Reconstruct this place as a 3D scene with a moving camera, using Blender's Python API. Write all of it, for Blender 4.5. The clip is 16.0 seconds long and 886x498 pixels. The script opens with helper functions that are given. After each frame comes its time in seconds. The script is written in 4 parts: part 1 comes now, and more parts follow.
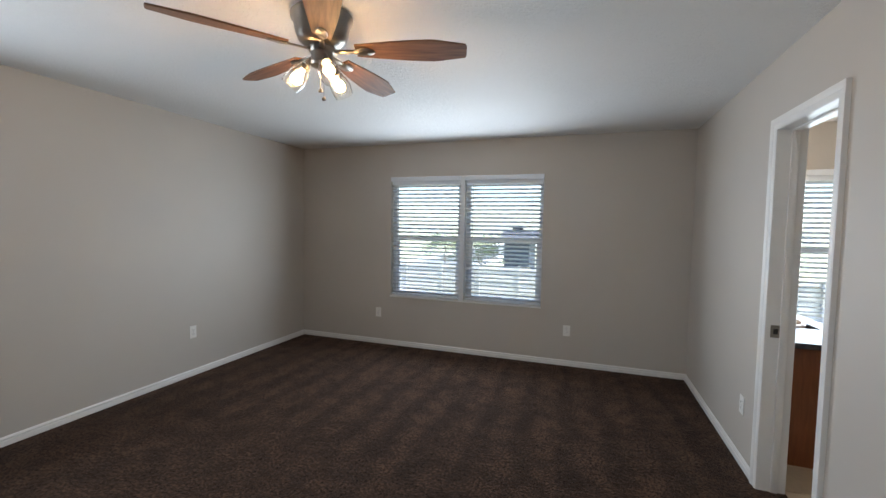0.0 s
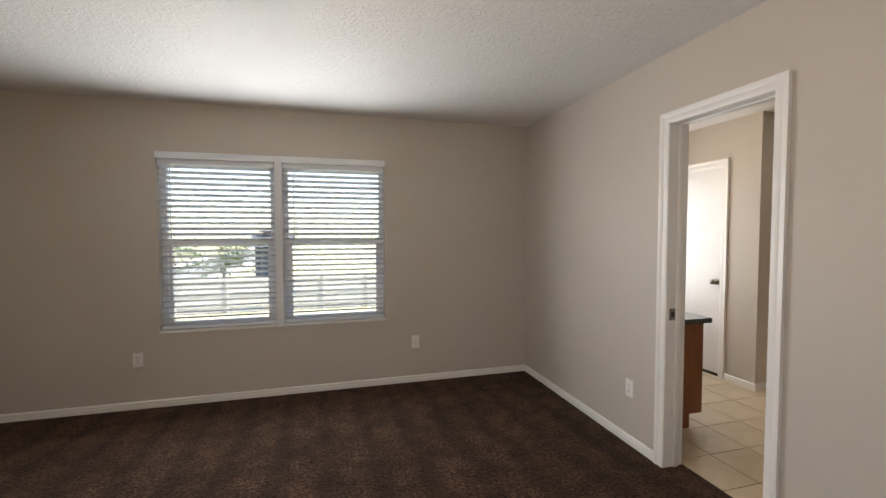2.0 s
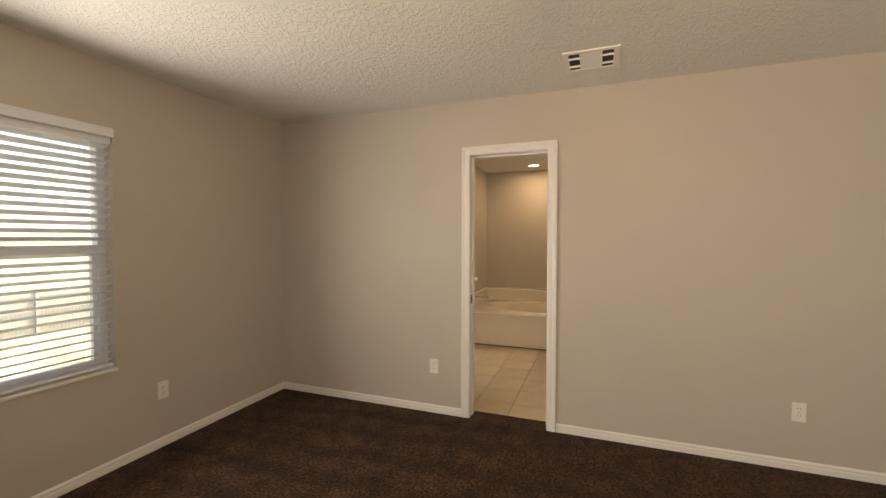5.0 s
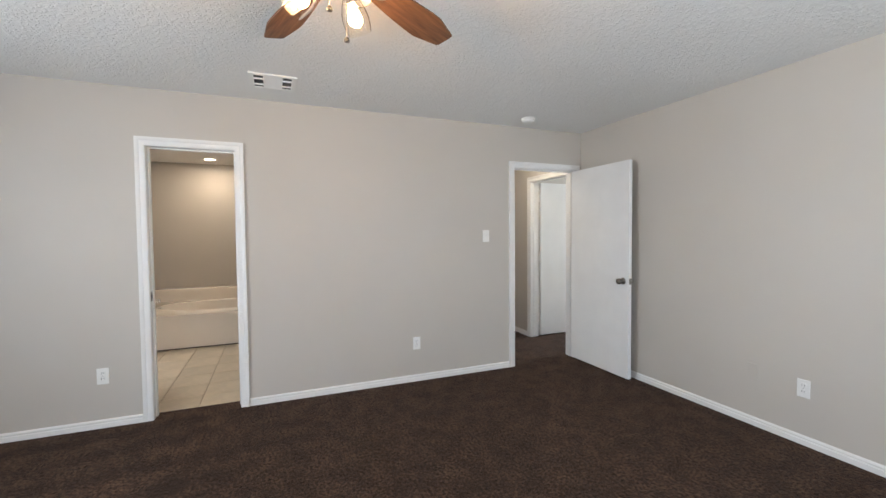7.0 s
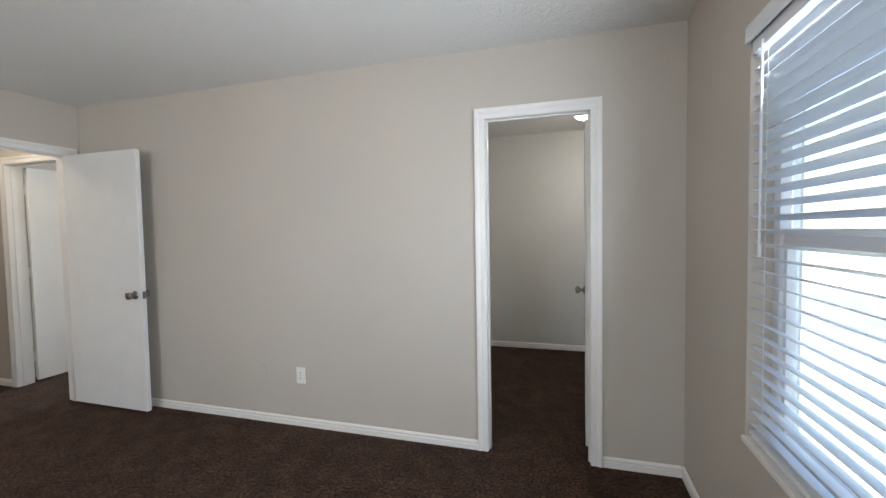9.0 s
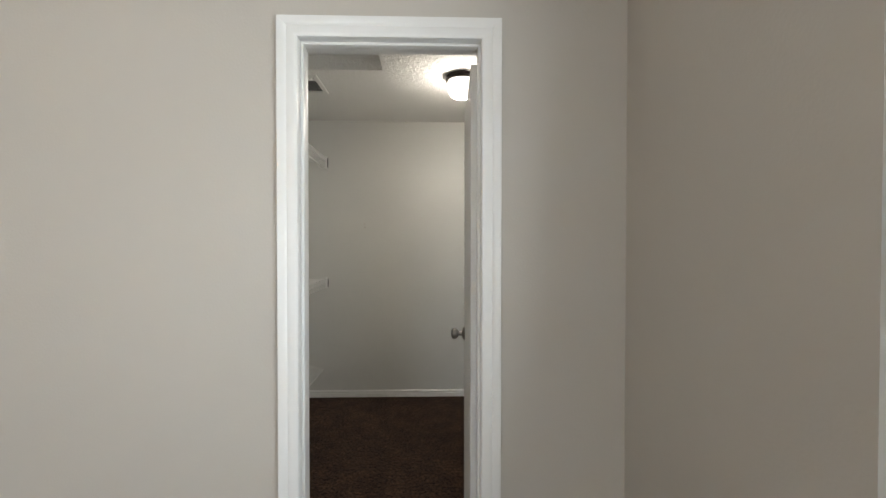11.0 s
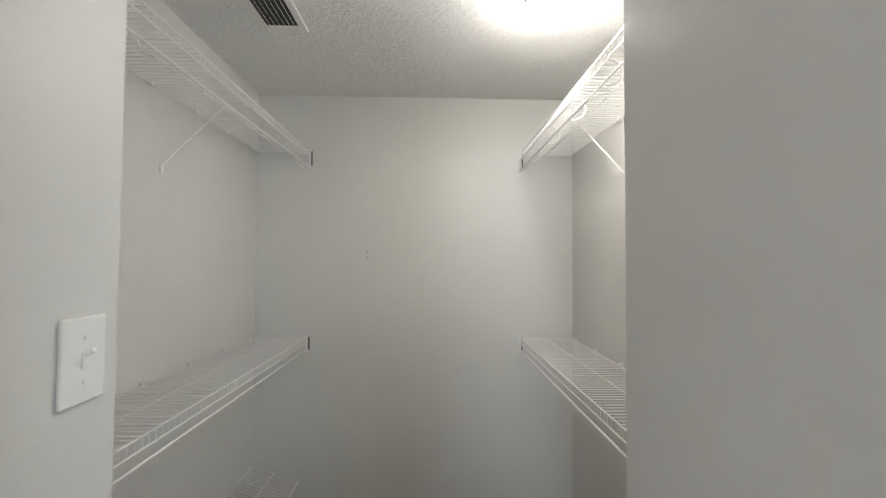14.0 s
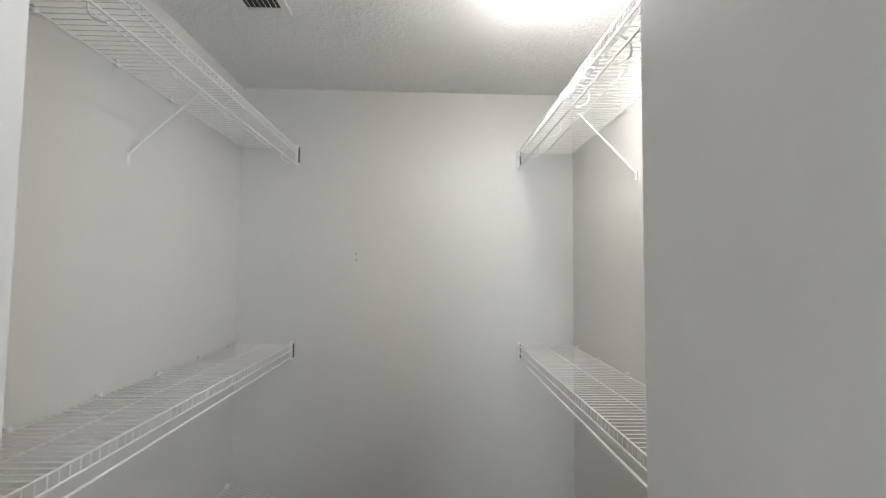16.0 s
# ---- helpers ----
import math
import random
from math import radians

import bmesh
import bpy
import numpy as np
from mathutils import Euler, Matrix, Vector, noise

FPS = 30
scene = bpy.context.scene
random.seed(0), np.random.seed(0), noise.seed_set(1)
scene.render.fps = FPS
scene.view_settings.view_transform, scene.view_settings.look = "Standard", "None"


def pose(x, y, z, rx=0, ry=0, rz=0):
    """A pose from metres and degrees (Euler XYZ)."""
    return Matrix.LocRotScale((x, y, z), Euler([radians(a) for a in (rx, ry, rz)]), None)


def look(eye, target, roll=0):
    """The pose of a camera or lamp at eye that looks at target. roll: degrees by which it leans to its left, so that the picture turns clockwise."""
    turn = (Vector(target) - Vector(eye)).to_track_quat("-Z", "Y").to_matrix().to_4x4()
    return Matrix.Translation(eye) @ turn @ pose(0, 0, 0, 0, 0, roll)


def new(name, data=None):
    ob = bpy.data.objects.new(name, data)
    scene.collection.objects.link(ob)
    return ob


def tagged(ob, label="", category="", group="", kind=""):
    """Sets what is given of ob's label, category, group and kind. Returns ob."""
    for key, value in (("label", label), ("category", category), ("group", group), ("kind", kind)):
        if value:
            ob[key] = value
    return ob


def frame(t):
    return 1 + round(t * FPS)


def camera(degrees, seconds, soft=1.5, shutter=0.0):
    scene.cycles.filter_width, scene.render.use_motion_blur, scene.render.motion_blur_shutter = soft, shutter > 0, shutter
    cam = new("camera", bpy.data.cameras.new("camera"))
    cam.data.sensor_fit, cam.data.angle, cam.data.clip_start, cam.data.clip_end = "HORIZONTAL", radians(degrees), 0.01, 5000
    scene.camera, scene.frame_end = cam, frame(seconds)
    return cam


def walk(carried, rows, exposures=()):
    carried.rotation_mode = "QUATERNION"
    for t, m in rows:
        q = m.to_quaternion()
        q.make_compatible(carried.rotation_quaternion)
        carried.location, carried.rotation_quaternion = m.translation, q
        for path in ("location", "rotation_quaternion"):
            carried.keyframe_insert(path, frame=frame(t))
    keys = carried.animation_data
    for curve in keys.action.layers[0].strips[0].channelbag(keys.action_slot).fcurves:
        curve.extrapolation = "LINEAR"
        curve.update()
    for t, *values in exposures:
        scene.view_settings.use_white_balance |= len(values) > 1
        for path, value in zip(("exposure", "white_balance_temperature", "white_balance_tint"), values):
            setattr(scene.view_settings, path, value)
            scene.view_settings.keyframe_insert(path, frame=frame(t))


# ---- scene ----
cam = camera(94.0, 16.0)
PATH = [
    (0, (-0.055, 0.136, 1.476), (-0.705, 2.024, 1.364), 1.0),
    (0.5, (-0.303, 0.308, 1.441), (-0.703, 2.264, 1.322), 0.2),
    (1, (-0.54, 0.523, 1.449), (-0.668, 2.516, 1.343), -0.5),
    (1.5, (-0.78, 0.711, 1.445), (-0.56, 2.698, 1.373), -0.7),
    (2, (-0.985, 0.922, 1.409), (-0.453, 2.848, 1.326), -0.1),
    (2.5, (-1.202, 1.189, 1.387), (-0.425, 3.029, 1.295), 1.5),
    (3, (-1.377, 1.388, 1.401), (-0.348, 3.1, 1.303), 1.8),
    (5.5, (-2.324, 2.036, 1.402), (-0.36, 2.412, 1.346), 0.3),
    (6, (-2.506, 2.065, 1.372), (-0.507, 2.105, 1.31), 0.9),
    (6.5, (-2.637, 2.102, 1.361), (-0.668, 1.758, 1.29), 0.2),
    (7, (-2.702, 2.035, 1.368), (-0.851, 1.28, 1.295), -0.5),
    (7.5, (-2.742, 1.961, 1.345), (-1.191, 0.7, 1.31), -0.0),
    (8, (-2.861, 1.747, 1.337), (-1.68, 0.134, 1.3), 0.4),
    (8.5, (-2.921, 1.627, 1.357), (-2.1, -0.196, 1.302), -0.1),
    (9, (-2.96, 1.405, 1.369), (-2.392, -0.51, 1.281), -1.0),
    (9.2, (-2.968, 1.3, 1.368), (-2.474, -0.636, 1.291), -0.9),
    (11.3, (-2.92, 0.097, 1.365), (-3.003, -1.901, 1.339), 0.4),
    (11.5, (-2.907, -0.03, 1.36), (-2.995, -2.028, 1.33), 0.8),
    (12, (-2.825, -0.371, 1.369), (-2.965, -2.366, 1.385), 0.8),
    (12.5, (-2.782, -0.628, 1.416), (-2.858, -2.626, 1.461), 0.0),
    (13, (-2.759, -0.828, 1.47), (-2.783, -2.827, 1.513), 0.1),
    (13.5, (-2.738, -0.944, 1.47), (-2.756, -2.942, 1.543), 0.3),
    (14, (-2.717, -1.012, 1.486), (-2.765, -3.011, 1.548), 0.4),
    (14.5, (-2.737, -1.078, 1.472), (-2.796, -3.075, 1.553), 0.5),
    (15, (-2.709, -1.128, 1.463), (-2.817, -3.123, 1.549), 0.4),
    (15.5, (-2.717, -1.14, 1.468), (-2.829, -3.135, 1.554), 0.5),
    (16, (-2.741, -1.141, 1.454), (-2.8, -3.138, 1.557), 0.6),
]
EXPO = [(0.0, 1.85, 6300, 10), (0.5, 1.85, 6200, 8), (1.5, 1.95, 7000, 13), (3.0, 1.72, 8500, 17), (5.5, 2.08, 10500, 19), (6.0, 2.3, 8600, 17), (6.5, 2.45, 6700, 12), (7.0, 2.43, 6450, 11), (9.0, 2.2, 6600, 11), (11.3, 2.2, 7000, 9), (11.9, 2.1, 6900, 9), (12.5, 1.98, 6700, 8), (13.5, 2.36, 6500, 9), (14.5, 2.72, 6450, 10), (16.0, 2.76, 6250, 10)]
walk(cam, [(t, look(eye, target, roll)) for t, eye, target, roll in PATH], EXPO)

# ---- light ----
world = bpy.data.worlds.new("sky")
scene.world = world
world.use_nodes = True
sky = world.node_tree.nodes.new("ShaderNodeTexSky")
sky.sky_type = "NISHITA"
sky.sun_disc = False
sky.sun_elevation, sky.sun_rotation = radians(58), radians(115)
world.node_tree.links.new(sky.outputs[0], world.node_tree.nodes["Background"].inputs[0])
world.node_tree.nodes["Background"].inputs[1].default_value = 0.15
sun = new("sun", bpy.data.lights.new("sun", "SUN"))
sun.data.energy, sun.data.angle, sun.data.color = 4.5, radians(0.5), (1, 0.95, 0.88)
sun.matrix_world = look((20, -9, 38), (0, 0, 0))


def panel(name, eye, target, w, h, watts, colour, shape="RECTANGLE", spread=180):
    """An area lamp: the sky's light in a window's opening, or the lens of a ceiling lamp."""
    ob = new(name, bpy.data.lights.new(name, "AREA"))
    ob.data.spread = radians(spread)
    ob.data.shape, ob.data.size, ob.data.size_y = shape, w, h
    ob.data.energy, ob.data.color = watts, colour
    ob.matrix_world = look(eye, target)
    return ob


def bulb(name, place, watts, colour, radius):
    ob = new(name, bpy.data.lights.new(name, "POINT"))
    ob.data.energy, ob.data.color, ob.data.shadow_soft_size = watts, colour, radius
    ob.location = place
    return ob


SKYBLUE = (0.80, 0.90, 1.0)
WARM = (1.0, 0.56, 0.25)
FAN = Vector((-1.25, 1.82, 2.285))
panel("daylight_north", (-1.396, 4.64, 1.31), (-1.396, 0, 1.50), 1.74, 1.34, 12, SKYBLUE, spread=165)
panel("daylight_west", (-3.517, 0.609, 1.31), (0, 0.609, 1.75), 1.74, 1.34, 8.6, SKYBLUE, spread=160)
panel("daylight_bath", (2.065, 4.672, 1.30), (2.065, 0, 0.9), 0.84, 1.32, 4, SKYBLUE)
# assumed, unseen window: added to brighten the open door off the hall
panel("daylight_far_room", (1.45, -4.08, 1.4), (1.45, 0, 1.2), 0.95, 1.15, 14, SKYBLUE)
SHADE_TURNS = (320, 80, 200)
for a in SHADE_TURNS:
    d = Vector((math.cos(radians(a)), math.sin(radians(a)), 0))
    bulb("fan_bulb_light", FAN + d * 0.115 + Vector((0, 0, -0.135)), 1.05, WARM, 0.03)
panel("closet_light", (-3.127, -2.40, 2.285), (-3.127, -2.40, 0), 0.17, 0.17, 1.05, (1.0, 0.96, 0.91), "DISK")
panel("bath_can_light", (3.95, 2.85, 2.43), (3.95, 2.85, 0), 0.14, 0.14, 1.7, (1.0, 0.82, 0.62), "DISK")
bulb("closet_bulb_light", (-3.127, -2.40, 2.298), 1.3, (1.0, 0.96, 0.91), 0.028)
bulb("bath_vanity_light", (1.30, 3.95, 2.05), 1.6, (1.0, 0.74, 0.46), 0.10)
bulb("hall_bath_light", (3.2, -1.6, 2.05), 3.5, (1.0, 0.60, 0.22), 0.08)
# fill without a fixture, added to brighten the hall
bulb("hall_fill", (1.5, -0.55, 2.3), 1.8, (1.0, 0.88, 0.72), 0.08)


# ---- materials ----
def material(name, colour, rough=0.5, metal=0.0, vary=0.06, scale=4.0, fine=0.0, fine_scale=200.0, bump=0.0, bump_scale=80.0, coat=0.0, spec=0.5):
    """A surface with soft blotches, fine grain and relief, sized in metres."""
    m = bpy.data.materials.new(name)
    m.use_nodes = True
    n, l = m.node_tree.nodes, m.node_tree.links
    b = n["Principled BSDF"]
    b.inputs["Roughness"].default_value, b.inputs["Metallic"].default_value = rough, metal
    b.inputs["Coat Weight"].default_value = coat
    b.inputs["Specular IOR Level"].default_value = spec
    co = n.new("ShaderNodeTexCoord")
    big = n.new("ShaderNodeTexNoise")
    big.inputs["Scale"].default_value, big.inputs["Detail"].default_value = scale, 4
    l.new(co.outputs["Object"], big.inputs["Vector"])
    ramp = n.new("ShaderNodeMapRange")
    ramp.inputs["To Min"].default_value, ramp.inputs["To Max"].default_value = 1 - vary, 1 + vary
    ramp.inputs["From Min"].default_value, ramp.inputs["From Max"].default_value = 0.3, 0.7
    l.new(big.outputs["Fac"], ramp.inputs["Value"])
    value = ramp.outputs["Result"]
    if fine:
        small = n.new("ShaderNodeTexNoise")
        small.inputs["Scale"].default_value, small.inputs["Detail"].default_value = fine_scale, 3
        l.new(co.outputs["Object"], small.inputs["Vector"])
        r2 = n.new("ShaderNodeMapRange")
        r2.inputs["From Min"].default_value, r2.inputs["From Max"].default_value = 0.3, 0.7
        r2.inputs["To Min"].default_value, r2.inputs["To Max"].default_value = 1 - fine, 1 + fine
        l.new(small.outputs["Fac"], r2.inputs["Value"])
        mul = n.new("ShaderNodeMath")
        mul.operation = "MULTIPLY"
        l.new(value, mul.inputs[0]), l.new(r2.outputs["Result"], mul.inputs[1])
        value = mul.outputs[0]
    hue = n.new("ShaderNodeHueSaturation")
    hue.inputs["Color"].default_value = (*colour, 1)
    l.new(value, hue.inputs["Value"])
    l.new(hue.outputs[0], b.inputs["Base Color"])
    if bump:
        bn = n.new("ShaderNodeTexNoise")
        bn.inputs["Scale"].default_value, bn.inputs["Detail"].default_value = bump_scale, 3
        l.new(co.outputs["Object"], bn.inputs["Vector"])
        bu = n.new("ShaderNodeBump")
        bu.inputs["Strength"].default_value, bu.inputs["Distance"].default_value = bump, 0.004
        l.new(bn.outputs["Fac"], bu.inputs["Height"])
        l.new(bu.outputs[0], b.inputs["Normal"])
    return m


WALL = material("greige_wall_paint", (0.53, 0.49, 0.44), 0.55, vary=0.025, scale=1.5, bump=0.12, bump_scale=120)
CLOSETPAINT = material("pale_closet_paint", (0.66, 0.65, 0.62), 0.5, vary=0.03, scale=1.5, bump=0.08, bump_scale=100)
WHITE = material("white_trim_paint", (0.80, 0.79, 0.77), 0.32, vary=0.02, scale=6, bump=0.05, bump_scale=60)
DOORPAINT = material("white_door_paint", (0.76, 0.76, 0.75), 0.48, vary=0.025, scale=5)


def brushed(m, depth):
    """Fine upright ribs left by brush or roller."""
    n, l = m.node_tree.nodes, m.node_tree.links
    co, mp, no, bu = n.new("ShaderNodeTexCoord"), n.new("ShaderNodeMapping"), n.new("ShaderNodeTexNoise"), n.new("ShaderNodeBump")
    mp.inputs["Scale"].default_value = (1, 1, 0.03)
    no.inputs["Scale"].default_value, no.inputs["Detail"].default_value = 130, 3
    l.new(co.outputs["Object"], mp.inputs["Vector"]), l.new(mp.outputs[0], no.inputs["Vector"])
    bu.inputs["Strength"].default_value, bu.inputs["Distance"].default_value = depth, 0.002
    l.new(no.outputs["Fac"], bu.inputs["Height"]), l.new(bu.outputs[0], n["Principled BSDF"].inputs["Normal"])


brushed(DOORPAINT, 0.08)
PLASTIC = material("white_plastic", (0.82, 0.81, 0.78), 0.35, vary=0.01)
# white slats; the bluish tint is skylight from behind, put into the colour
SLAT = material("white_slat_sky_tint", (0.76, 0.80, 0.85), 0.4, vary=0.02, scale=10)
VINYL = material("white_window_vinyl", (0.75, 0.76, 0.78), 0.4, vary=0.02)
WIRE = material("white_coated_wire", (0.80, 0.79, 0.77), 0.35, vary=0.02)
# near-black; painted-in shade for door gap, latch hole, tub toe and ducts
DARK = material("dark_slot", (0.02, 0.02, 0.02), 0.6)
NICKEL = material("brushed_nickel", (0.27, 0.25, 0.225), 0.28, 1.0, vary=0.05, scale=30)
CHROME = material("polished_chrome", (0.75, 0.75, 0.76), 0.12, 1.0)
BRONZE = material("dark_bronze_rim", (0.06, 0.05, 0.045), 0.4, 0.8)
TUBWHITE = material("glossy_almond_tub", (0.80, 0.74, 0.66), 0.15, vary=0.015, coat=0.3)
COUNTER = material("dark_countertop", (0.05, 0.05, 0.055), 0.18, vary=0.3, scale=40, fine=0.3, fine_scale=300)
GROUT = material("tile_grout", (0.36, 0.29, 0.21), 0.8, fine=0.15)
CONCRETE = material("pale_concrete", (0.62, 0.60, 0.57), 0.85, vary=0.12, scale=0.6, fine=0.12, fine_scale=40)
ASPHALT = material("sun_bleached_asphalt", (0.16, 0.16, 0.16), 0.85, vary=0.15, scale=0.5, fine=0.2, fine_scale=60)
GRASS = material("dry_grass", (0.34, 0.33, 0.21), 0.9, vary=0.3, scale=0.8, fine=0.3, fine_scale=30)
FENCEWOOD = material("weathered_fence", (0.42, 0.40, 0.38), 0.8, vary=0.2, scale=2)
SIDING = material("blue_grey_siding", (0.04, 0.05, 0.07), 0.7, vary=0.08)
ROOF = material("grey_shingle", (0.06, 0.06, 0.07), 0.85, vary=0.2, scale=3)
STUCCO = material("pale_facade", (0.55, 0.52, 0.48), 0.8, vary=0.08)
LEAF = material("leaf_green", (0.07, 0.11, 0.035), 0.6, vary=0.35, scale=2)
BARK = material("bark", (0.12, 0.09, 0.07), 0.9, vary=0.2, scale=6)


def wood(name, dark, light, rough, along, stretch=14.0):
    """Streaky timber; along: 0, 1, 2 for the axis of the grain."""
    m = bpy.data.materials.new(name)
    m.use_nodes = True
    n, l = m.node_tree.nodes, m.node_tree.links
    b = n["Principled BSDF"]
    b.inputs["Roughness"].default_value = rough
    co, mp = n.new("ShaderNodeTexCoord"), n.new("ShaderNodeMapping")
    s = [stretch] * 3
    s[along] = 1.2
    mp.inputs["Scale"].default_value = s
    l.new(co.outputs["Object"], mp.inputs["Vector"])
    no = n.new("ShaderNodeTexNoise")
    no.inputs["Scale"].default_value, no.inputs["Detail"].default_value, no.inputs["Distortion"].default_value = 4, 6, 0.6
    l.new(mp.outputs[0], no.inputs["Vector"])
    r = n.new("ShaderNodeValToRGB")
    r.color_ramp.elements[0].color, r.color_ramp.elements[1].color = (*dark, 1), (*light, 1)
    r.color_ramp.elements[0].position, r.color_ramp.elements[1].position = 0.35, 0.68
    l.new(no.outputs["Fac"], r.inputs[0])
    l.new(r.outputs[0], b.inputs["Base Color"])
    bu = n.new("ShaderNodeBump")
    bu.inputs["Strength"].default_value, bu.inputs["Distance"].default_value = 0.15, 0.002
    l.new(no.outputs["Fac"], bu.inputs["Height"]), l.new(bu.outputs[0], b.inputs["Normal"])
    return m


BLADEWOOD = wood("walnut_blade", (0.10, 0.045, 0.022), (0.22, 0.105, 0.05), 0.58, 0)
CABINET = wood("cherry_cabinet", (0.20, 0.058, 0.018), (0.27, 0.085, 0.028), 0.35, 2)


def ceiling_paint():
    """Sprayed knock-down texture: flattened blobs about a centimetre across."""
    m = material("textured_ceiling_paint", (0.82, 0.81, 0.79), 0.62, vary=0.02, scale=1.2)
    n, l = m.node_tree.nodes, m.node_tree.links
    co = n.new("ShaderNodeTexCoord")
    a, b2 = n.new("ShaderNodeTexNoise"), n.new("ShaderNodeTexNoise")
    a.inputs["Scale"].default_value, a.inputs["Detail"].default_value, a.inputs["Distortion"].default_value = 44, 3, 0.8
    b2.inputs["Scale"].default_value, b2.inputs["Detail"].default_value = 160, 2
    for x in (a, b2):
        l.new(co.outputs["Object"], x.inputs["Vector"])
    r = n.new("ShaderNodeMapRange")
    r.interpolation_type = "SMOOTHSTEP"
    r.inputs["From Min"].default_value, r.inputs["From Max"].default_value = 0.46, 0.60
    l.new(a.outputs["Fac"], r.inputs["Value"])
    add = n.new("ShaderNodeMath")
    add.operation = "MULTIPLY_ADD"
    l.new(b2.outputs["Fac"], add.inputs[0])
    add.inputs[1].default_value = 0.35
    l.new(r.outputs["Result"], add.inputs[2])
    bu = n.new("ShaderNodeBump")
    bu.inputs["Strength"].default_value, bu.inputs["Distance"].default_value = 0.48, 0.006
    l.new(add.outputs[0], bu.inputs["Height"])
    l.new(bu.outputs[0], n["Principled BSDF"].inputs["Normal"])
    return m


CEIL = ceiling_paint()


def carpet_pile():
    """Brown cut pile: speckle of yarns, soft patches, and the strokes left by a vacuum cleaner."""
    m = bpy.data.materials.new("brown_cut_pile_carpet")
    m.use_nodes = True
    n, l = m.node_tree.nodes, m.node_tree.links
    b = n["Principled BSDF"]
    b.inputs["Roughness"].default_value = 0.95
    b.inputs["Specular IOR Level"].default_value = 0.1
    b.inputs["Sheen Weight"].default_value = 0.17
    b.inputs["Sheen Tint"].default_value = (0.62, 0.46, 0.38, 1)
    co = n.new("ShaderNodeTexCoord")

    def noise_of(scale, detail, vec):
        x = n.new("ShaderNodeTexNoise")
        x.inputs["Scale"].default_value, x.inputs["Detail"].default_value = scale, detail
        l.new(vec, x.inputs["Vector"])
        return x.outputs["Fac"]

    def ranged(v, lo, hi, a, z):
        x = n.new("ShaderNodeMapRange")
        for k, q in (("From Min", lo), ("From Max", hi), ("To Min", a), ("To Max", z)):
            x.inputs[k].default_value = q
        l.new(v, x.inputs["Value"])
        return x.outputs["Result"]

    def times(p, q):
        x = n.new("ShaderNodeMath")
        x.operation = "MULTIPLY"
        l.new(p, x.inputs[0]), l.new(q, x.inputs[1])
        return x.outputs[0]

    base = co.outputs["Object"]
    def calc(op, p, q):
        x = n.new("ShaderNodeMath")
        x.operation = op
        for k, v in enumerate((p, q)):
            if isinstance(v, (int, float)):
                x.inputs[k].default_value = v
            else:
                l.new(v, x.inputs[k])
        return x.outputs[0]

    # wedge-shaped passes 0.27 m apart, narrowing towards the far wall
    sep = n.new("ShaderNodeSeparateXYZ")
    l.new(base, sep.inputs[0])
    px, py = sep.outputs["X"], sep.outputs["Y"]
    wobble = calc("MULTIPLY", calc("SUBTRACT", noise_of(1.3, 3, base), 0.5), 0.75)
    drift = calc("MULTIPLY", calc("ADD", px, 1.2), calc("MULTIPLY", calc("SUBTRACT", 4.7, py), 0.05))
    lane = calc("DIVIDE", calc("ADD", calc("SUBTRACT", px, drift), calc("MULTIPLY", wobble, 0.30)), 0.27)
    saw = calc("FRACT", calc("ADD", lane, 40.0), 0.0)
    width = ranged(py, 1.6, 4.6, 0.62, 0.24)
    edge = ranged(calc("SUBTRACT", saw, width), -0.10, 0.10, 0.76, 1.26)
    fade = ranged(calc("MINIMUM", saw, calc("SUBTRACT", 1.0, saw)), 0.0, 0.06, 0.0, 1.0)
    swing = calc("MULTIPLY", calc("SUBTRACT", edge, 1.0), fade)
    reach = ranged(calc("ADD", py, calc("MULTIPLY", wobble, 3.2)), 2.2, 2.6, 0.0, 1.0)
    add1 = n.new("ShaderNodeMath")
    l.new(times(swing, reach), add1.inputs[0])
    add1.inputs[1].default_value = 1.0
    stroke = add1.outputs[0]
    patch = times(ranged(noise_of(2.2, 5, base), 0.3, 0.7, 0.78, 1.25), ranged(noise_of(7.5, 4, base), 0.38, 0.62, 0.68, 1.36))
    yarn = ranged(noise_of(62, 5, base), 0.36, 0.64, 0.05, 2.2)
    clump = ranged(noise_of(28, 4, base), 0.3, 0.7, 0.78, 1.24)
    value = times(times(stroke, patch), times(yarn, clump))
    hue = n.new("ShaderNodeHueSaturation")
    hue.inputs["Color"].default_value = (0.031, 0.0170, 0.0108, 1)
    l.new(value, hue.inputs["Value"])
    l.new(hue.outputs[0], b.inputs["Base Color"])
    add = n.new("ShaderNodeMath")
    l.new(noise_of(150, 2, base), add.inputs[0]), l.new(noise_of(35, 3, base), add.inputs[1])
    bu = n.new("ShaderNodeBump")
    bu.inputs["Strength"].default_value, bu.inputs["Distance"].default_value = 0.9, 0.012
    l.new(add.outputs[0], bu.inputs["Height"])
    l.new(bu.outputs[0], b.inputs["Normal"])
    return m


CARPET = carpet_pile()


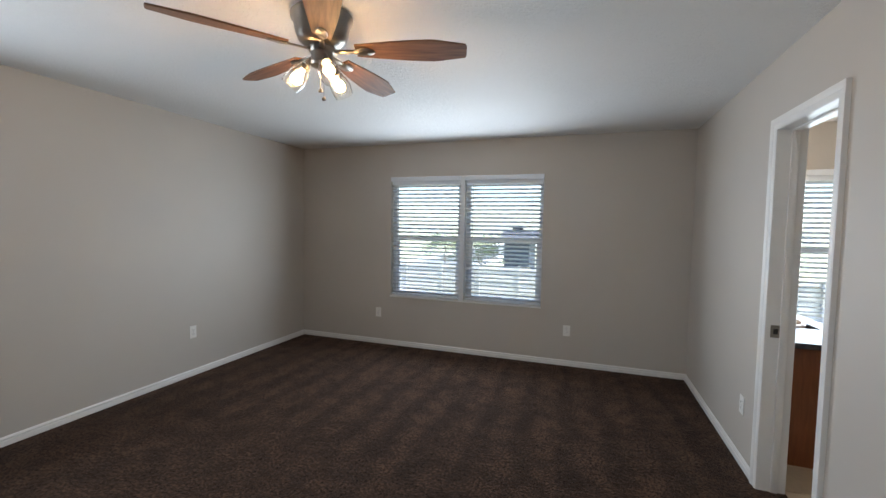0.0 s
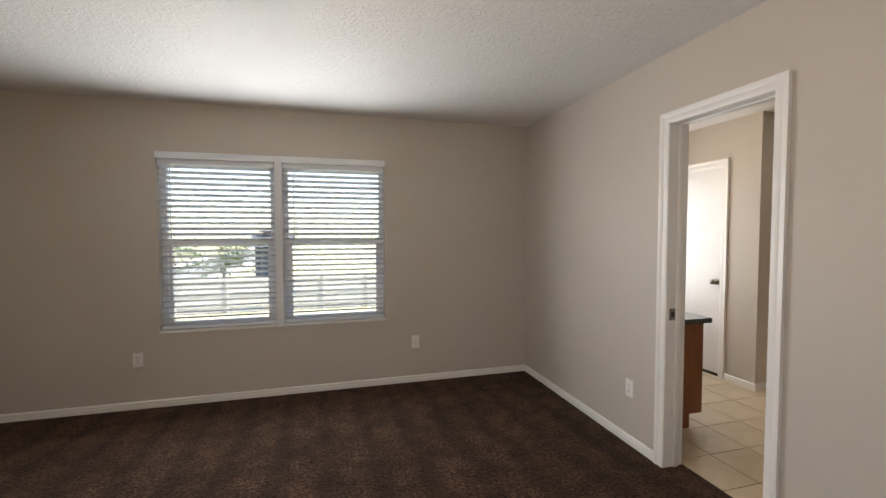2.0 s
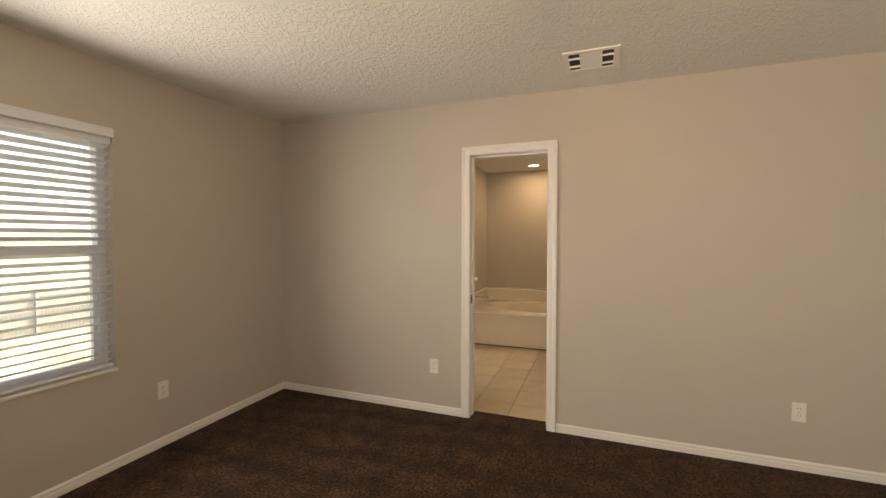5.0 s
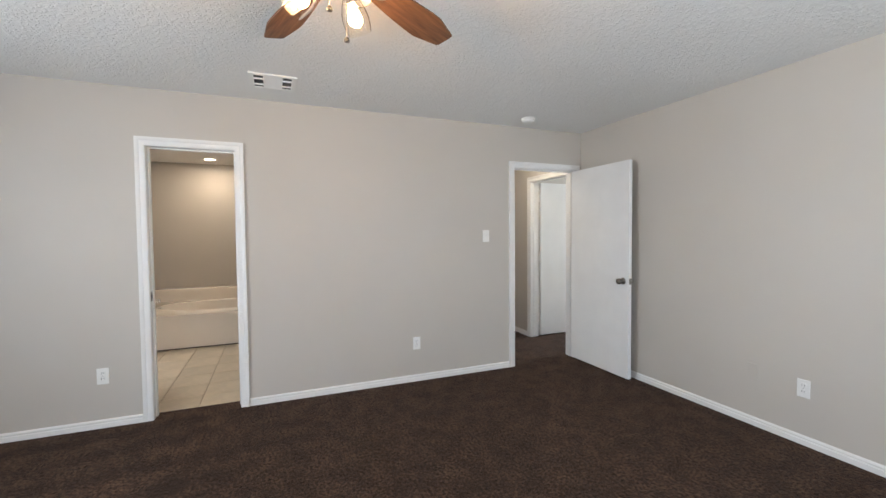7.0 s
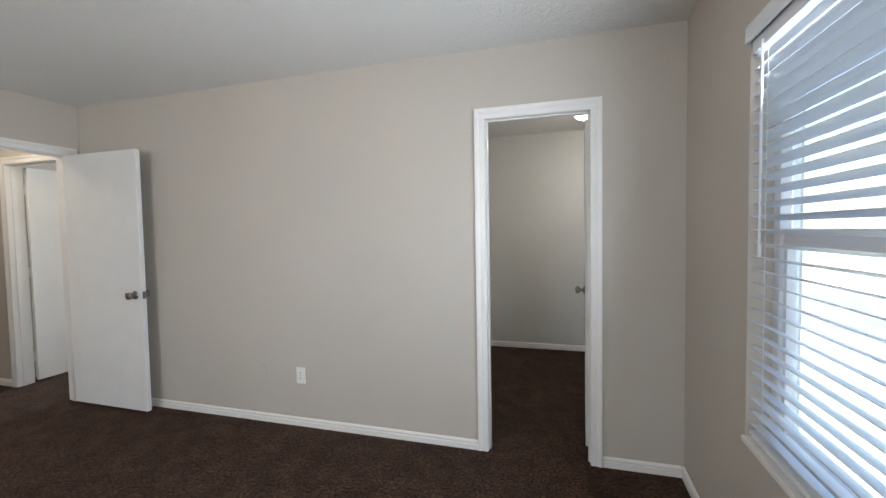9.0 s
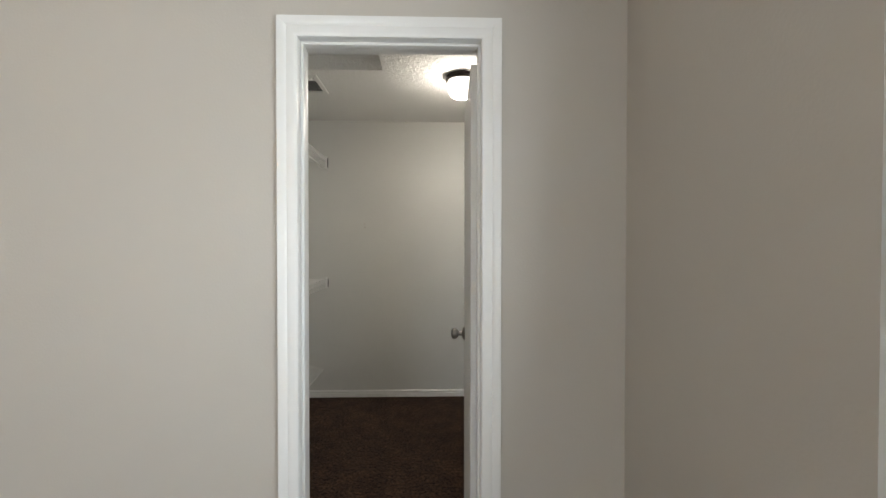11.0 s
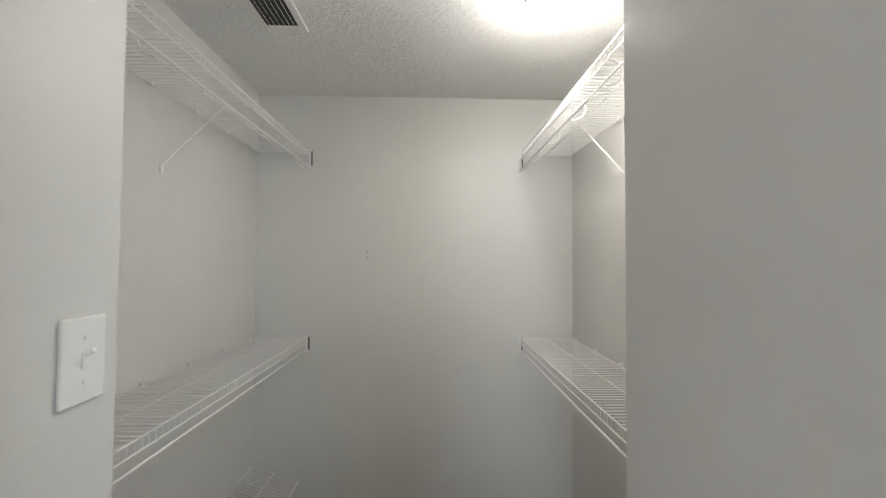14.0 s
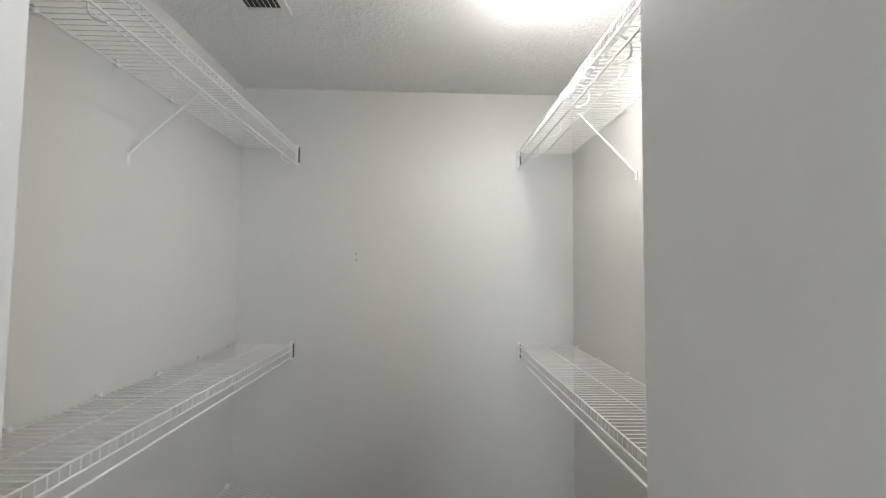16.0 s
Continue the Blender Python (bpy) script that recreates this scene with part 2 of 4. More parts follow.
def tile_glaze():
    m = material("beige_floor_tile", (0.55, 0.46, 0.34), 0.32, vary=0.10, scale=3.5, fine=0.05, fine_scale=25, bump=0.05, bump_scale=20)
    n, l = m.node_tree.nodes, m.node_tree.links
    info = n.new("ShaderNodeObjectInfo")
    r = n.new("ShaderNodeMapRange")
    r.inputs["To Min"].default_value, r.inputs["To Max"].default_value = 0.92, 1.06
    l.new(info.outputs["Random"], r.inputs["Value"])
    b = n["Principled BSDF"]
    old = b.inputs["Base Color"].links[0].from_socket
    h = n.new("ShaderNodeHueSaturation")
    l.new(old, h.inputs["Color"]), l.new(r.outputs["Result"], h.inputs["Value"])
    l.new(h.outputs[0], b.inputs["Base Color"])
    return m


TILE = tile_glaze()


def clear_glass(name, tint=(1, 1, 1), rough=0.0):
    m = bpy.data.materials.new(name)
    m.use_nodes = True
    b = m.node_tree.nodes["Principled BSDF"]
    b.inputs["Base Color"].default_value = (*tint, 1)
    b.inputs["Transmission Weight"].default_value = 1
    b.inputs["Roughness"].default_value = rough
    b.inputs["IOR"].default_value = 1.45
    return m


# blue tint puts the cold cast of the daylight into the pane
GLASS = clear_glass("blue_cast_glass", (0.84, 0.93, 1.0))
SHADEGLASS = clear_glass("clear_shade_glass", (1, 0.97, 0.92))
MIRROR = material("mirror_silver", (0.9, 0.9, 0.9), 0.02, 1.0)


def glowing(name, colour, strength):
    m = bpy.data.materials.new(name)
    m.use_nodes = True
    b = m.node_tree.nodes["Principled BSDF"]
    b.inputs["Base Color"].default_value = (*colour, 1)
    b.inputs["Emission Color"].default_value = (*colour, 1)
    b.inputs["Emission Strength"].default_value = strength
    return m


BULB = glowing("warm_bulb", (1.0, 0.66, 0.30), 8.0)
GLOBE = glowing("lit_white_globe", (1.0, 0.96, 0.90), 1.6)
CAN = glowing("lit_recessed_lens", (1.0, 0.85, 0.62), 2.5)


# ---- mesh helpers ----
def thing(name, m, label, category, group="", kind=""):
    ob = new(name)
    ob.matrix_world = m
    return tagged(ob, label, category, group, kind)


def finish(bm, mat, name, smooth=False):
    bmesh.ops.recalc_face_normals(bm, faces=bm.faces)
    me = bpy.data.meshes.new(name)
    bm.to_mesh(me)
    bm.free()
    me.materials.append(mat)
    if smooth:
        for p in me.polygons:
            p.use_smooth = True
        me.set_sharp_from_angle(angle=radians(40))
    return me


def part(name, bm, mat, parent=None, label="", m=None, smooth=False):
    ob = new(name, finish(bm, mat, name, smooth))
    if parent is not None:
        ob.parent = parent
    if m is not None:
        ob.matrix_basis = m
    return tagged(ob, label)


def box(x0, x1, y0, y1, z0, z1, bevel=0.0, bm=None):
    bm = bm or bmesh.new()
    r = bmesh.ops.create_cube(bm, size=1.0, matrix=Matrix.LocRotScale(((x0 + x1) / 2, (y0 + y1) / 2, (z0 + z1) / 2), None, (abs(x1 - x0), abs(y1 - y0), abs(z1 - z0))))
    if bevel:
        edges = list({e for v in r["verts"] for e in v.link_edges})
        bmesh.ops.bevel(bm, geom=edges, offset=bevel, segments=2, affect="EDGES", profile=0.5)
    return bm


def rod(bm, a, b, r, sides=6):
    a, b = Vector(a), Vector(b)
    d = b - a
    m = Matrix.Translation((a + b) / 2) @ d.to_track_quat("Z", "Y").to_matrix().to_4x4()
    bmesh.ops.create_cone(bm, cap_ends=True, segments=sides, radius1=r, radius2=r, depth=d.length, matrix=m)
    return bm


def lathe(profile, seg=24, bm=None, m=None):
    """A body of revolution about z from (radius, height) pairs."""
    bm = bm or bmesh.new()
    m = m or Matrix.Identity(4)
    rings = []
    for r, z in profile:
        rings.append([bm.verts.new(m @ Vector((max(r, 1e-4) * math.cos(2 * math.pi * k / seg), max(r, 1e-4) * math.sin(2 * math.pi * k / seg), z))) for k in range(seg)])
    for a, b in zip(rings, rings[1:]):
        for k in range(seg):
            bm.faces.new((a[k], a[(k + 1) % seg], b[(k + 1) % seg], b[k]))
    return bm


def prism(profile, length, bm=None, m=None):
    """A closed (x, z) outline drawn out along y."""
    bm = bm or bmesh.new()
    m = m or Matrix.Identity(4)
    a = [bm.verts.new(m @ Vector((x, 0, z))) for x, z in profile]
    b = [bm.verts.new(m @ Vector((x, length, z))) for x, z in profile]
    k = len(a)
    for i in range(k):
        bm.faces.new((a[i], a[(i + 1) % k], b[(i + 1) % k], b[i]))
    bm.faces.new(a), bm.faces.new(b[::-1])
    return bm


def wall(name, mat, axis, u0, u1, v0, v1, z0=0.0, z1=2.445, holes=(), label="painted plaster wall"):
    """A wall along axis 'x' or 'y' from u0 to u1, of thickness v0 to v1, with holes (ua, ub, za, zb)."""
    us = sorted({u0, u1, *[h[0] for h in holes], *[h[1] for h in holes]})
    zs = sorted({z0, z1, *[h[2] for h in holes], *[h[3] for h in holes]})
    us, zs = [u for u in us if u0 <= u <= u1], [z for z in zs if z0 <= z <= z1]

    def solid(i, j):
        if not (0 <= i < len(us) - 1 and 0 <= j < len(zs) - 1):
            return False
        u, z = (us[i] + us[i + 1]) / 2, (zs[j] + zs[j + 1]) / 2
        return not any(h[0] < u < h[1] and h[2] < z < h[3] for h in holes)

    bm, made = bmesh.new(), {}

    def v(u, w, z):
        key = (round(u, 5), round(w, 5), round(z, 5))
        if key not in made:
            made[key] = bm.verts.new((u, w, z) if axis == "x" else (w, u, z))
        return made[key]

    for i in range(len(us) - 1):
        for j in range(len(zs) - 1):
            if not solid(i, j):
                continue
            a, b, c, d = us[i], us[i + 1], zs[j], zs[j + 1]
            for w in (v0, v1):
                bm.faces.new((v(a, w, c), v(b, w, c), v(b, w, d), v(a, w, d)))
            if not solid(i - 1, j):
                bm.faces.new((v(a, v0, c), v(a, v1, c), v(a, v1, d), v(a, v0, d)))
            if not solid(i + 1, j):
                bm.faces.new((v(b, v0, c), v(b, v1, c), v(b, v1, d), v(b, v0, d)))
            if not solid(i, j - 1):
                bm.faces.new((v(a, v0, c), v(b, v0, c), v(b, v1, c), v(a, v1, c)))
            if not solid(i, j + 1):
                bm.faces.new((v(a, v0, d), v(b, v0, d), v(b, v1, d), v(a, v1, d)))
    return tagged(part(name, bm, mat), label, "wall", kind="structure")


def slab(name, mat, x0, x1, y0, y1, z0, z1, label, category):
    return tagged(part(name, box(x0, x1, y0, y1, z0, z1), mat), label, category, kind="structure")


# ---- structure ----
XW, XE, YS, YN, H = -3.577, 0.925, -1.075, 4.70, 2.445
NORTH = [(-2.30, -0.492, 0.610, 2.0), (1.62, 2.51, 0.61, 1.98)]
wall("wall_north", WALL, "x", -3.74, 4.6, YN, 4.86, holes=NORTH, label="greige painted wall with a wide window")
wall("wall_west", WALL, "y", -1.21, YN, -3.74, XW, holes=[(-0.295, 1.513, 0.610, 2.0)], label="greige painted wall with a blind-covered window")
BATH, HALLD, CLOS = (2.305, 2.898, -0.01, 2.035), (-0.985, -0.225, -0.01, 2.035), (-3.10, -2.495, -0.01, 2.035)
wall("wall_east", WALL, "y", YS, YN, XE, 1.045, z0=-0.02, holes=[BATH, HALLD], label="greige painted wall with two doorways")
wall("wall_south", WALL, "x", -3.577, 1.045, -1.18, YS, z0=-0.02, holes=[CLOS], label="greige painted wall with the closet doorway")
# closet
wall("wall_closet_east", CLOSETPAINT, "y", -3.403, -1.652, -1.703, -1.59, label="pale painted closet wall")
wall("wall_closet_west", CLOSETPAINT, "y", -3.403, -1.18, -3.74, -3.529, label="pale painted closet wall")
wall("wall_closet_back", CLOSETPAINT, "x", -3.74, -1.59, -3.52, -3.403, label="pale painted closet back wall")
wall("wall_closet_stub", CLOSETPAINT, "y", -1.652, -1.184, -2.24, -1.59, label="pale painted wall return beside the closet door")
# bathroom
wall("wall_bath_alcove", WALL, "x", 2.752, 4.6, 3.66, 3.78, label="greige painted wall beside the bathtub")
wall("wall_bath_door", WALL, "y", 3.66, YN, 2.632, 2.752, holes=[(4.01, 4.62, -0.01, 2.035)], label="greige painted wall around a narrow door")
wall("wall_bath_far", WALL, "y", 1.6, 3.66, 4.42, 4.54, label="greige painted wall behind the bathtub")
wall("wall_bath_south", WALL, "x", 1.045, 4.54, 1.48, 1.60, label="greige painted bathroom wall")
wall("wall_linen_back", WALL, "y", 3.78, YN, 3.4, 3.5, label="plain wall")
# hall and rooms off it
wall("wall_hall_north", WALL, "x", 1.045, 3.7, 0.02, 0.14, label="greige painted hall wall")
wall("wall_hall_end", WALL, "y", -3.3, 0.02, 3.58, 3.70, label="greige painted wall")
wall("wall_hall_south", WALL, "x", 1.045, 3.58, -1.19, -1.075, holes=[(1.10, 1.87, -0.01, 2.035), (2.32, 3.05, -0.01, 2.035)], label="greige painted hall wall with two doorways")
wall("wall_room_divider", WALL, "y", -4.1, -1.19, 2.05, 2.17, label="greige painted wall")
wall("wall_room_west", WALL, "y", -4.1, -1.19, 0.6, 0.72, label="greige painted wall")
# out of view; the opening is added to go with daylight_far_room
wall("wall_room_far", WALL, "x", 0.6, 2.17, -4.22, -4.1, holes=[(0.95, 1.95, 0.8, 2.0)], label="unseen greige painted wall with an opening added for daylight")
wall("wall_hall_bath_far", WALL, "x", 2.17, 3.7, -3.42, -3.3, label="greige painted wall")

slab("floor", CARPET, XW - 0.1, 1.06, -1.175, YN + 0.1, -0.12, 0.0, "dark brown cut-pile carpet with vacuum strokes", "carpet")
slab("floor_closet", CARPET, -3.7, -1.59, -3.5, -1.175, -0.12, 0.0, "dark brown cut-pile closet carpet", "carpet")
slab("floor_hall", CARPET, 1.06, 3.7, -1.19, 0.1, -0.12, -0.001, "dark brown cut-pile hall carpet", "carpet")
slab("floor_room", CARPET, 0.6, 2.1, -4.2, -1.19, -0.12, -0.001, "dark brown carpet of a further room", "carpet")
slab("floor_hall_bath", TILE, 2.1, 3.7, -3.4, -1.19, -0.12, 0.0, "beige tiled floor of a further bathroom", "floor")
bath_floor = slab("floor_bath", GROUT, 1.06, 4.5, 1.5, YN + 0.1, -0.12, -0.006, "beige ceramic tile floor with grout joints", "tile floor")


def ceiling(name, x0, x1, y0, y1, hole=None, label="white ceiling with sprayed knock-down texture"):
    bm = bmesh.new()
    if hole:
        a, b, c, d = hole
        for q in ((x0, a, y0, y1), (b, x1, y0, y1), (a, b, y0, c), (a, b, d, y1)):
            box(*q, H, H + 0.10, bm=bm)
        box(a - 0.02, b + 0.02, c - 0.02, d + 0.02, H + 0.10, H + 0.13, bm=bm)
    else:
        box(x0, x1, y0, y1, H, H + 0.12, bm=bm)
    tagged(part(name, bm, CEIL), label, "ceiling", kind="structure")


ceiling("ceiling", -3.74, 1.045, -1.13, 4.86)
ceiling("ceiling_closet", -3.74, -1.59, -3.52, -1.13, (-2.625, -1.985, -2.32, -1.66), "textured closet ceiling with a recessed attic hatch")
ceiling("ceiling_bath", 1.045, 4.6, 1.48, 4.86)
ceiling("ceiling_hall", 1.045, 3.70, -4.22, 0.14)
ceiling("ceiling_room", 0.6, 1.045, -4.22, -1.19)

# skirting: a small ogee on a flat board
BASE = [(0, 0), (0.014, 0), (0.014, 0.031), (0.012, 0.034), (0.006, 0.035), (0.006, 0.039), (0.012, 0.041), (0.013, 0.049), (0.008, 0.056), (0.004, 0.060), (0, 0.060)]


def baseboard(a, b, out, label="white painted baseboard"):
    """A run of skirting from a to b on the floor; out: unit vector away from the wall."""
    a, b, o = Vector((*a, 0)), Vector((*b, 0)), Vector((*out, 0))
    y = (b - a).normalized()
    m = Matrix((( o.x, y.x, 0, a.x), (o.y, y.y, 0, a.y), (0, 0, 1, 0), (0, 0, 0, 1)))
    ob = part("baseboard", prism(BASE, (b - a).length, m=m), WHITE)
    tagged(ob, label, "baseboard", kind="structure")


CW = 0.062  # casing width
for a, b, o in (((XW, YN), (XE, YN), (0, -1)), ((XW, YS), (XW, YN - 0.014), (1, 0)), ((XE, 2.898 + CW), (XE, YN - 0.014), (-1, 0)),
                ((XE, -0.225 + CW), (XE, 2.305 - CW), (-1, 0)), ((-2.495 + CW, YS), (XE, YS), (0, 1)), ((XW + 0.014, YS), (-3.10 - CW, YS), (0, 1)),
                ((-3.529, -3.403), (-1.703, -3.403), (0, 1)), ((-3.529, -3.389), (-3.529, -1.182), (1, 0)), ((-1.703, -3.389), (-1.703, -1.652), (-1, 0)),
                ((-2.24, -1.652), (-2.24, -1.19), (-1, 0)),
                ((2.632, 3.66), (2.632, 4.01 - CW), (-1, 0)), ((2.618, 3.66), (3.05, 3.66), (0, -1)),
                ((1.87 + CW, -1.075), (2.32 - CW, -1.075), (0, 1)), ((3.58, -1.06), (3.58, 0.02), (-1, 0)), ((1.045, 0.02), (3.566, 0.02), (0, -1))):
    baseboard(a, b, o)

CASE = [(0, 0), (0.0, 0.010), (0.012, 0.016), (0.034, 0.012), (0.046, 0.020), (0.062, 0.020), (0.062, 0)]


def doorway(name, axis, u0, u1, faces, top=2.035, lining=(0, 0), stop=0.0, label="white painted door casing and jamb"):
    """Jamb lining and moulded casing. faces: (v, outward sign) for each wall face; lining: the wall's two faces."""
    root = thing(name, Matrix.Identity(4), label, "door frame", kind="structure")
    tr = Matrix.Identity(4) if axis == "x" else Matrix(((0, 1, 0, 0), (1, 0, 0, 0), (0, 0, 1, 0), (0, 0, 0, 1)))
    v0, v1 = lining
    t = 0.005

    def add(nm, bm):
        bm.transform(tr)
        part(nm, bm, WHITE, root, smooth=True)

    add("jamb", box(u0, u0 + t, v0 - 0.002, v1 + 0.002, 0, top))
    add("jamb", box(u1 - t, u1, v0 - 0.002, v1 + 0.002, 0, top))
    add("head_jamb", box(u0 + t, u1 - t, v0 - 0.002, v1 + 0.002, top - t, top))
    if stop:
        for a, b, c, d in ((u0 + t, u0 + t + 0.010, 0, top - t), (u1 - t - 0.010, u1 - t, 0, top - t), (u0 + t + 0.010, u1 - t - 0.010, top - t - 0.010, top - t)):
            add("door_stop", box(a, b, stop - 0.018, stop + 0.018, c, d, 0.002))
    for v, s in faces:
        # uprights: outline in (u, v), drawn up; head: drawn across
        for side, u in ((-1, u0 + 0.004), (1, u1 - 0.004)):
            bm = bmesh.new()
            lo = [bm.verts.new((u + side * p, v + s * q, 0)) for p, q in CASE]
            hi = [bm.verts.new((u + side * p, v + s * q, top - 0.004 + p)) for p, q in CASE]
            k = len(lo)
            for i in range(k):
                bm.faces.new((lo[i], lo[(i + 1) % k], hi[(i + 1) % k], hi[i]))
            bm.faces.new(lo), bm.faces.new(hi[::-1])
            add("casing", bm)
        bm = bmesh.new()
        lo = [bm.verts.new((u0 + 0.004 - p, v + s * q, top - 0.004 + p)) for p, q in CASE]
        hi = [bm.verts.new((u1 - 0.004 + p, v + s * q, top - 0.004 + p)) for p, q in CASE]
        k = len(lo)
        for i in range(k):
            bm.faces.new((lo[i], lo[(i + 1) % k], hi[(i + 1) % k], hi[i]))
        bm.faces.new(lo), bm.faces.new(hi[::-1])
        add("head_casing", bm)
    return root


bath_frame = doorway("door_frame_1", "y", 2.305, 2.898, [(XE, -1), (1.045, 1)], lining=(XE, 1.045), stop=1.0)
hall_frame = doorway("door_frame_2", "y", -0.985, -0.225, [(XE, -1), (1.045, 1)], lining=(XE, 1.045), stop=0.98)
doorway("door_frame_3", "x", -3.10, -2.495, [(YS, 1)], lining=(-1.18, YS), stop=-1.115)
doorway("door_frame_4", "x", 1.10, 1.87, [(-1.075, 1)], lining=(-1.19, -1.075), stop=-1.12)
doorway("door_frame_5", "x", 2.32, 3.05, [(-1.075, 1)], lining=(-1.19, -1.075))
doorway("door_frame_6", "y", 4.01, 4.62, [(2.632, -1)], lining=(2.632, 2.752), stop=2.66)
# strike plate on the bathroom jamb
sp = part("strike_plate", box(0.940, 0.985, 2.8915, 2.8945, 0.885, 0.955, 0.001), NICKEL, bath_frame, "satin nickel strike plate")
# black block on the plate gives the shade inside the hole
part("latch_hole_shade", box(0.953, 0.974, 2.8895, 2.8925, 0.905, 0.935), DARK, sp, "black block for the shade in the latch hole")


def knob(root, m, lever=False, mat=NICKEL):
    """A rose and a handle standing out along +z of m."""
    if lever:
        k = part("door_lever", lathe([(0, 0), (0.030, 0), (0.032, 0.004), (0.026, 0.010), (0.011, 0.013), (0.010, 0.050), (0.0, 0.050)], 20, m=m), mat, root, "satin nickel lever handle", smooth=True)
        bm = box(-0.012, 0.105, -0.010, 0.010, 0.040, 0.056, 0.006)
        bm.transform(m)
        part("grip", bm, mat, k)
    else:
        part("door_knob", lathe([(0, 0), (0.031, 0), (0.032, 0.004), (0.026, 0.009), (0.012, 0.014), (0.011, 0.030), (0.022, 0.036), (0.028, 0.048), (0.026, 0.060), (0.016, 0.067), (0, 0.068)], 24, m=m), mat, root, "brushed nickel door knob", smooth=True)


def door_leaf(name, hinge, direction, width, side, label, lever=False, knob_z=0.92, hinges=True):
    """A flush leaf: hinge is the pin on the floor, direction in degrees; thickness lies to its left (+1) or right (-1)."""
    m = pose(hinge[0], hinge[1], 0, 0, 0, direction)
    root = thing(name, m, label, "door")
    t = 0.035 * side
    part("leaf", box(0.004, width, min(0, t), max(0, t), 0.022, 2.022, 0.0025), DOORPAINT, root)
    w = width - 0.065
    face = Matrix.Translation((w, max(0, t), knob_z)) @ pose(0, 0, 0, -90, 0, 0) @ pose(0, 0, 0, 0, 0, 180)
    back = Matrix.Translation((w, min(0, t), knob_z)) @ pose(0, 0, 0, 90, 0, 0) @ pose(0, 0, 0, 0, 0, 180)
    knob(root, face, lever), knob(root, back, lever)
    part("latch_plate", box(width - 0.0005, width + 0.0015, t / 2 - 0.012, t / 2 + 0.012, knob_z - 0.028, knob_z + 0.028), NICKEL, root, "satin nickel latch plate")
    if hinges:
        for z in (0.25, 1.05, 1.82):
            bm = bmesh.new()
            for i in range(5):
                rod(bm, (0, -0.004 * side, z - 0.045 + i * 0.018), (0, -0.004 * side, z - 0.0285 + i * 0.018), 0.0062, 8)
            h = part("hinge", bm, DOORPAINT, root, "painted butt hinge")
            part("hinge_leaf", box(0.002, 0.0038, min(0.001 * side, 0.032 * side), max(0.001 * side, 0.032 * side), z - 0.045, z + 0.045), DOORPAINT, h)
    return root


door_leaf("door_1", (0.91, -0.972), 179.3, 0.795, -1, "white painted flush door standing wide open", lever=False)
closet_door = door_leaf("door_2", (-3.110, -1.235), -92.2, 0.588, 1, "white painted closet door opened into the closet")
for z in (0.25, 1.05, 1.82):
    hp = part("hinge_plate", box(-0.054, 0.004, 0.008, 0.011, z - 0.045, z + 0.045, 0.001), DOORPAINT, closet_door, "painted hinge plate with screws")
    for dz in (-0.03, 0.0, 0.03):
        part("screw", lathe([(0, 0.0022), (0.0035, 0.0018), (0.0038, 0)], 8, m=Matrix.Translation((-0.03 + 0.008 * (dz == 0), 0.011, z + dz)) @ pose(0, 0, 0, -90, 0, 0)), NICKEL, hp)
door_leaf("door_3", (1.868, -1.20), -90, 0.75, -1, "white painted door of a further room, open")
ld = door_leaf("door_4", (2.65, 4.614), -90, 0.60, 1, "narrow white closed door with dark knob", hinges=False)
# no real threshold: a black strip gives the shade below the leaf
slab("gap_shade_strip", DARK, 2.64, 2.70, 4.01, 4.62, -0.004, 0.006, "black strip for the shade in the gap under the closed door", "threshold")


# ---- windows and blinds ----
def window(name, m, w, h, label, units=2):
    """A vinyl single-hung window; m: at the middle of the sill line on the room face, +y outward."""
    root = thing(name, m, label, "window", kind="structure")
    fy0, fy1 = 0.075, 0.135
    if units == 2:
        part("mullion", box(-0.028, 0.028, -0.014, fy1, 0, h + 0.05, 0.003), VINYL, root)
    part("window_sill", box(-w / 2 - 0.004, w / 2 + 0.004, -0.012, 0.155, -0.014, 0.006, 0.004), WHITE, root)
    edges = [(-w / 2, w / 2)] if units == 1 else [(-w / 2, -0.028), (0.028, w / 2)]
    for a, b in edges:
        bm = bmesh.new()
        for q in ((a, a + 0.045, 0, h), (b - 0.045, b, 0, h), (a + 0.045, b - 0.045, 0, 0.036), (a + 0.045, b - 0.045, h - 0.036, h)):
            box(q[0], q[1], fy0, fy1, q[2], q[3], 0.003, bm)
        fr = part("window_frame", bm, VINYL, root)
        mid = h * 0.515
        part("meeting_rail", box(a + 0.045, b - 0.045, fy0 + 0.005, fy1 - 0.01, mid - 0.03, mid + 0.03, 0.003), VINYL, root)
        part("sash_stile", box(a + 0.045, a + 0.072, fy0 + 0.01, fy1 - 0.015, 0.045, mid - 0.03, 0.002), VINYL, root)
        part("sash_stile", box(b - 0.072, b - 0.045, fy0 + 0.01, fy1 - 0.015, 0.045, mid - 0.03, 0.002), VINYL, root)
        part("sash_rail", box(a + 0.072, b - 0.072, fy0 + 0.01, fy1 - 0.015, 0.036, 0.058, 0.002), VINYL, root)
        for z0, z1 in ((0.045, mid), (mid, h - 0.045)):
            p = part("pane", box(a + 0.045, b - 0.045, 0.108, 0.112, z0, z1), GLASS, root, "glass pane tinted blue for the daylight's cast")
            p.visible_shadow = False
    return root


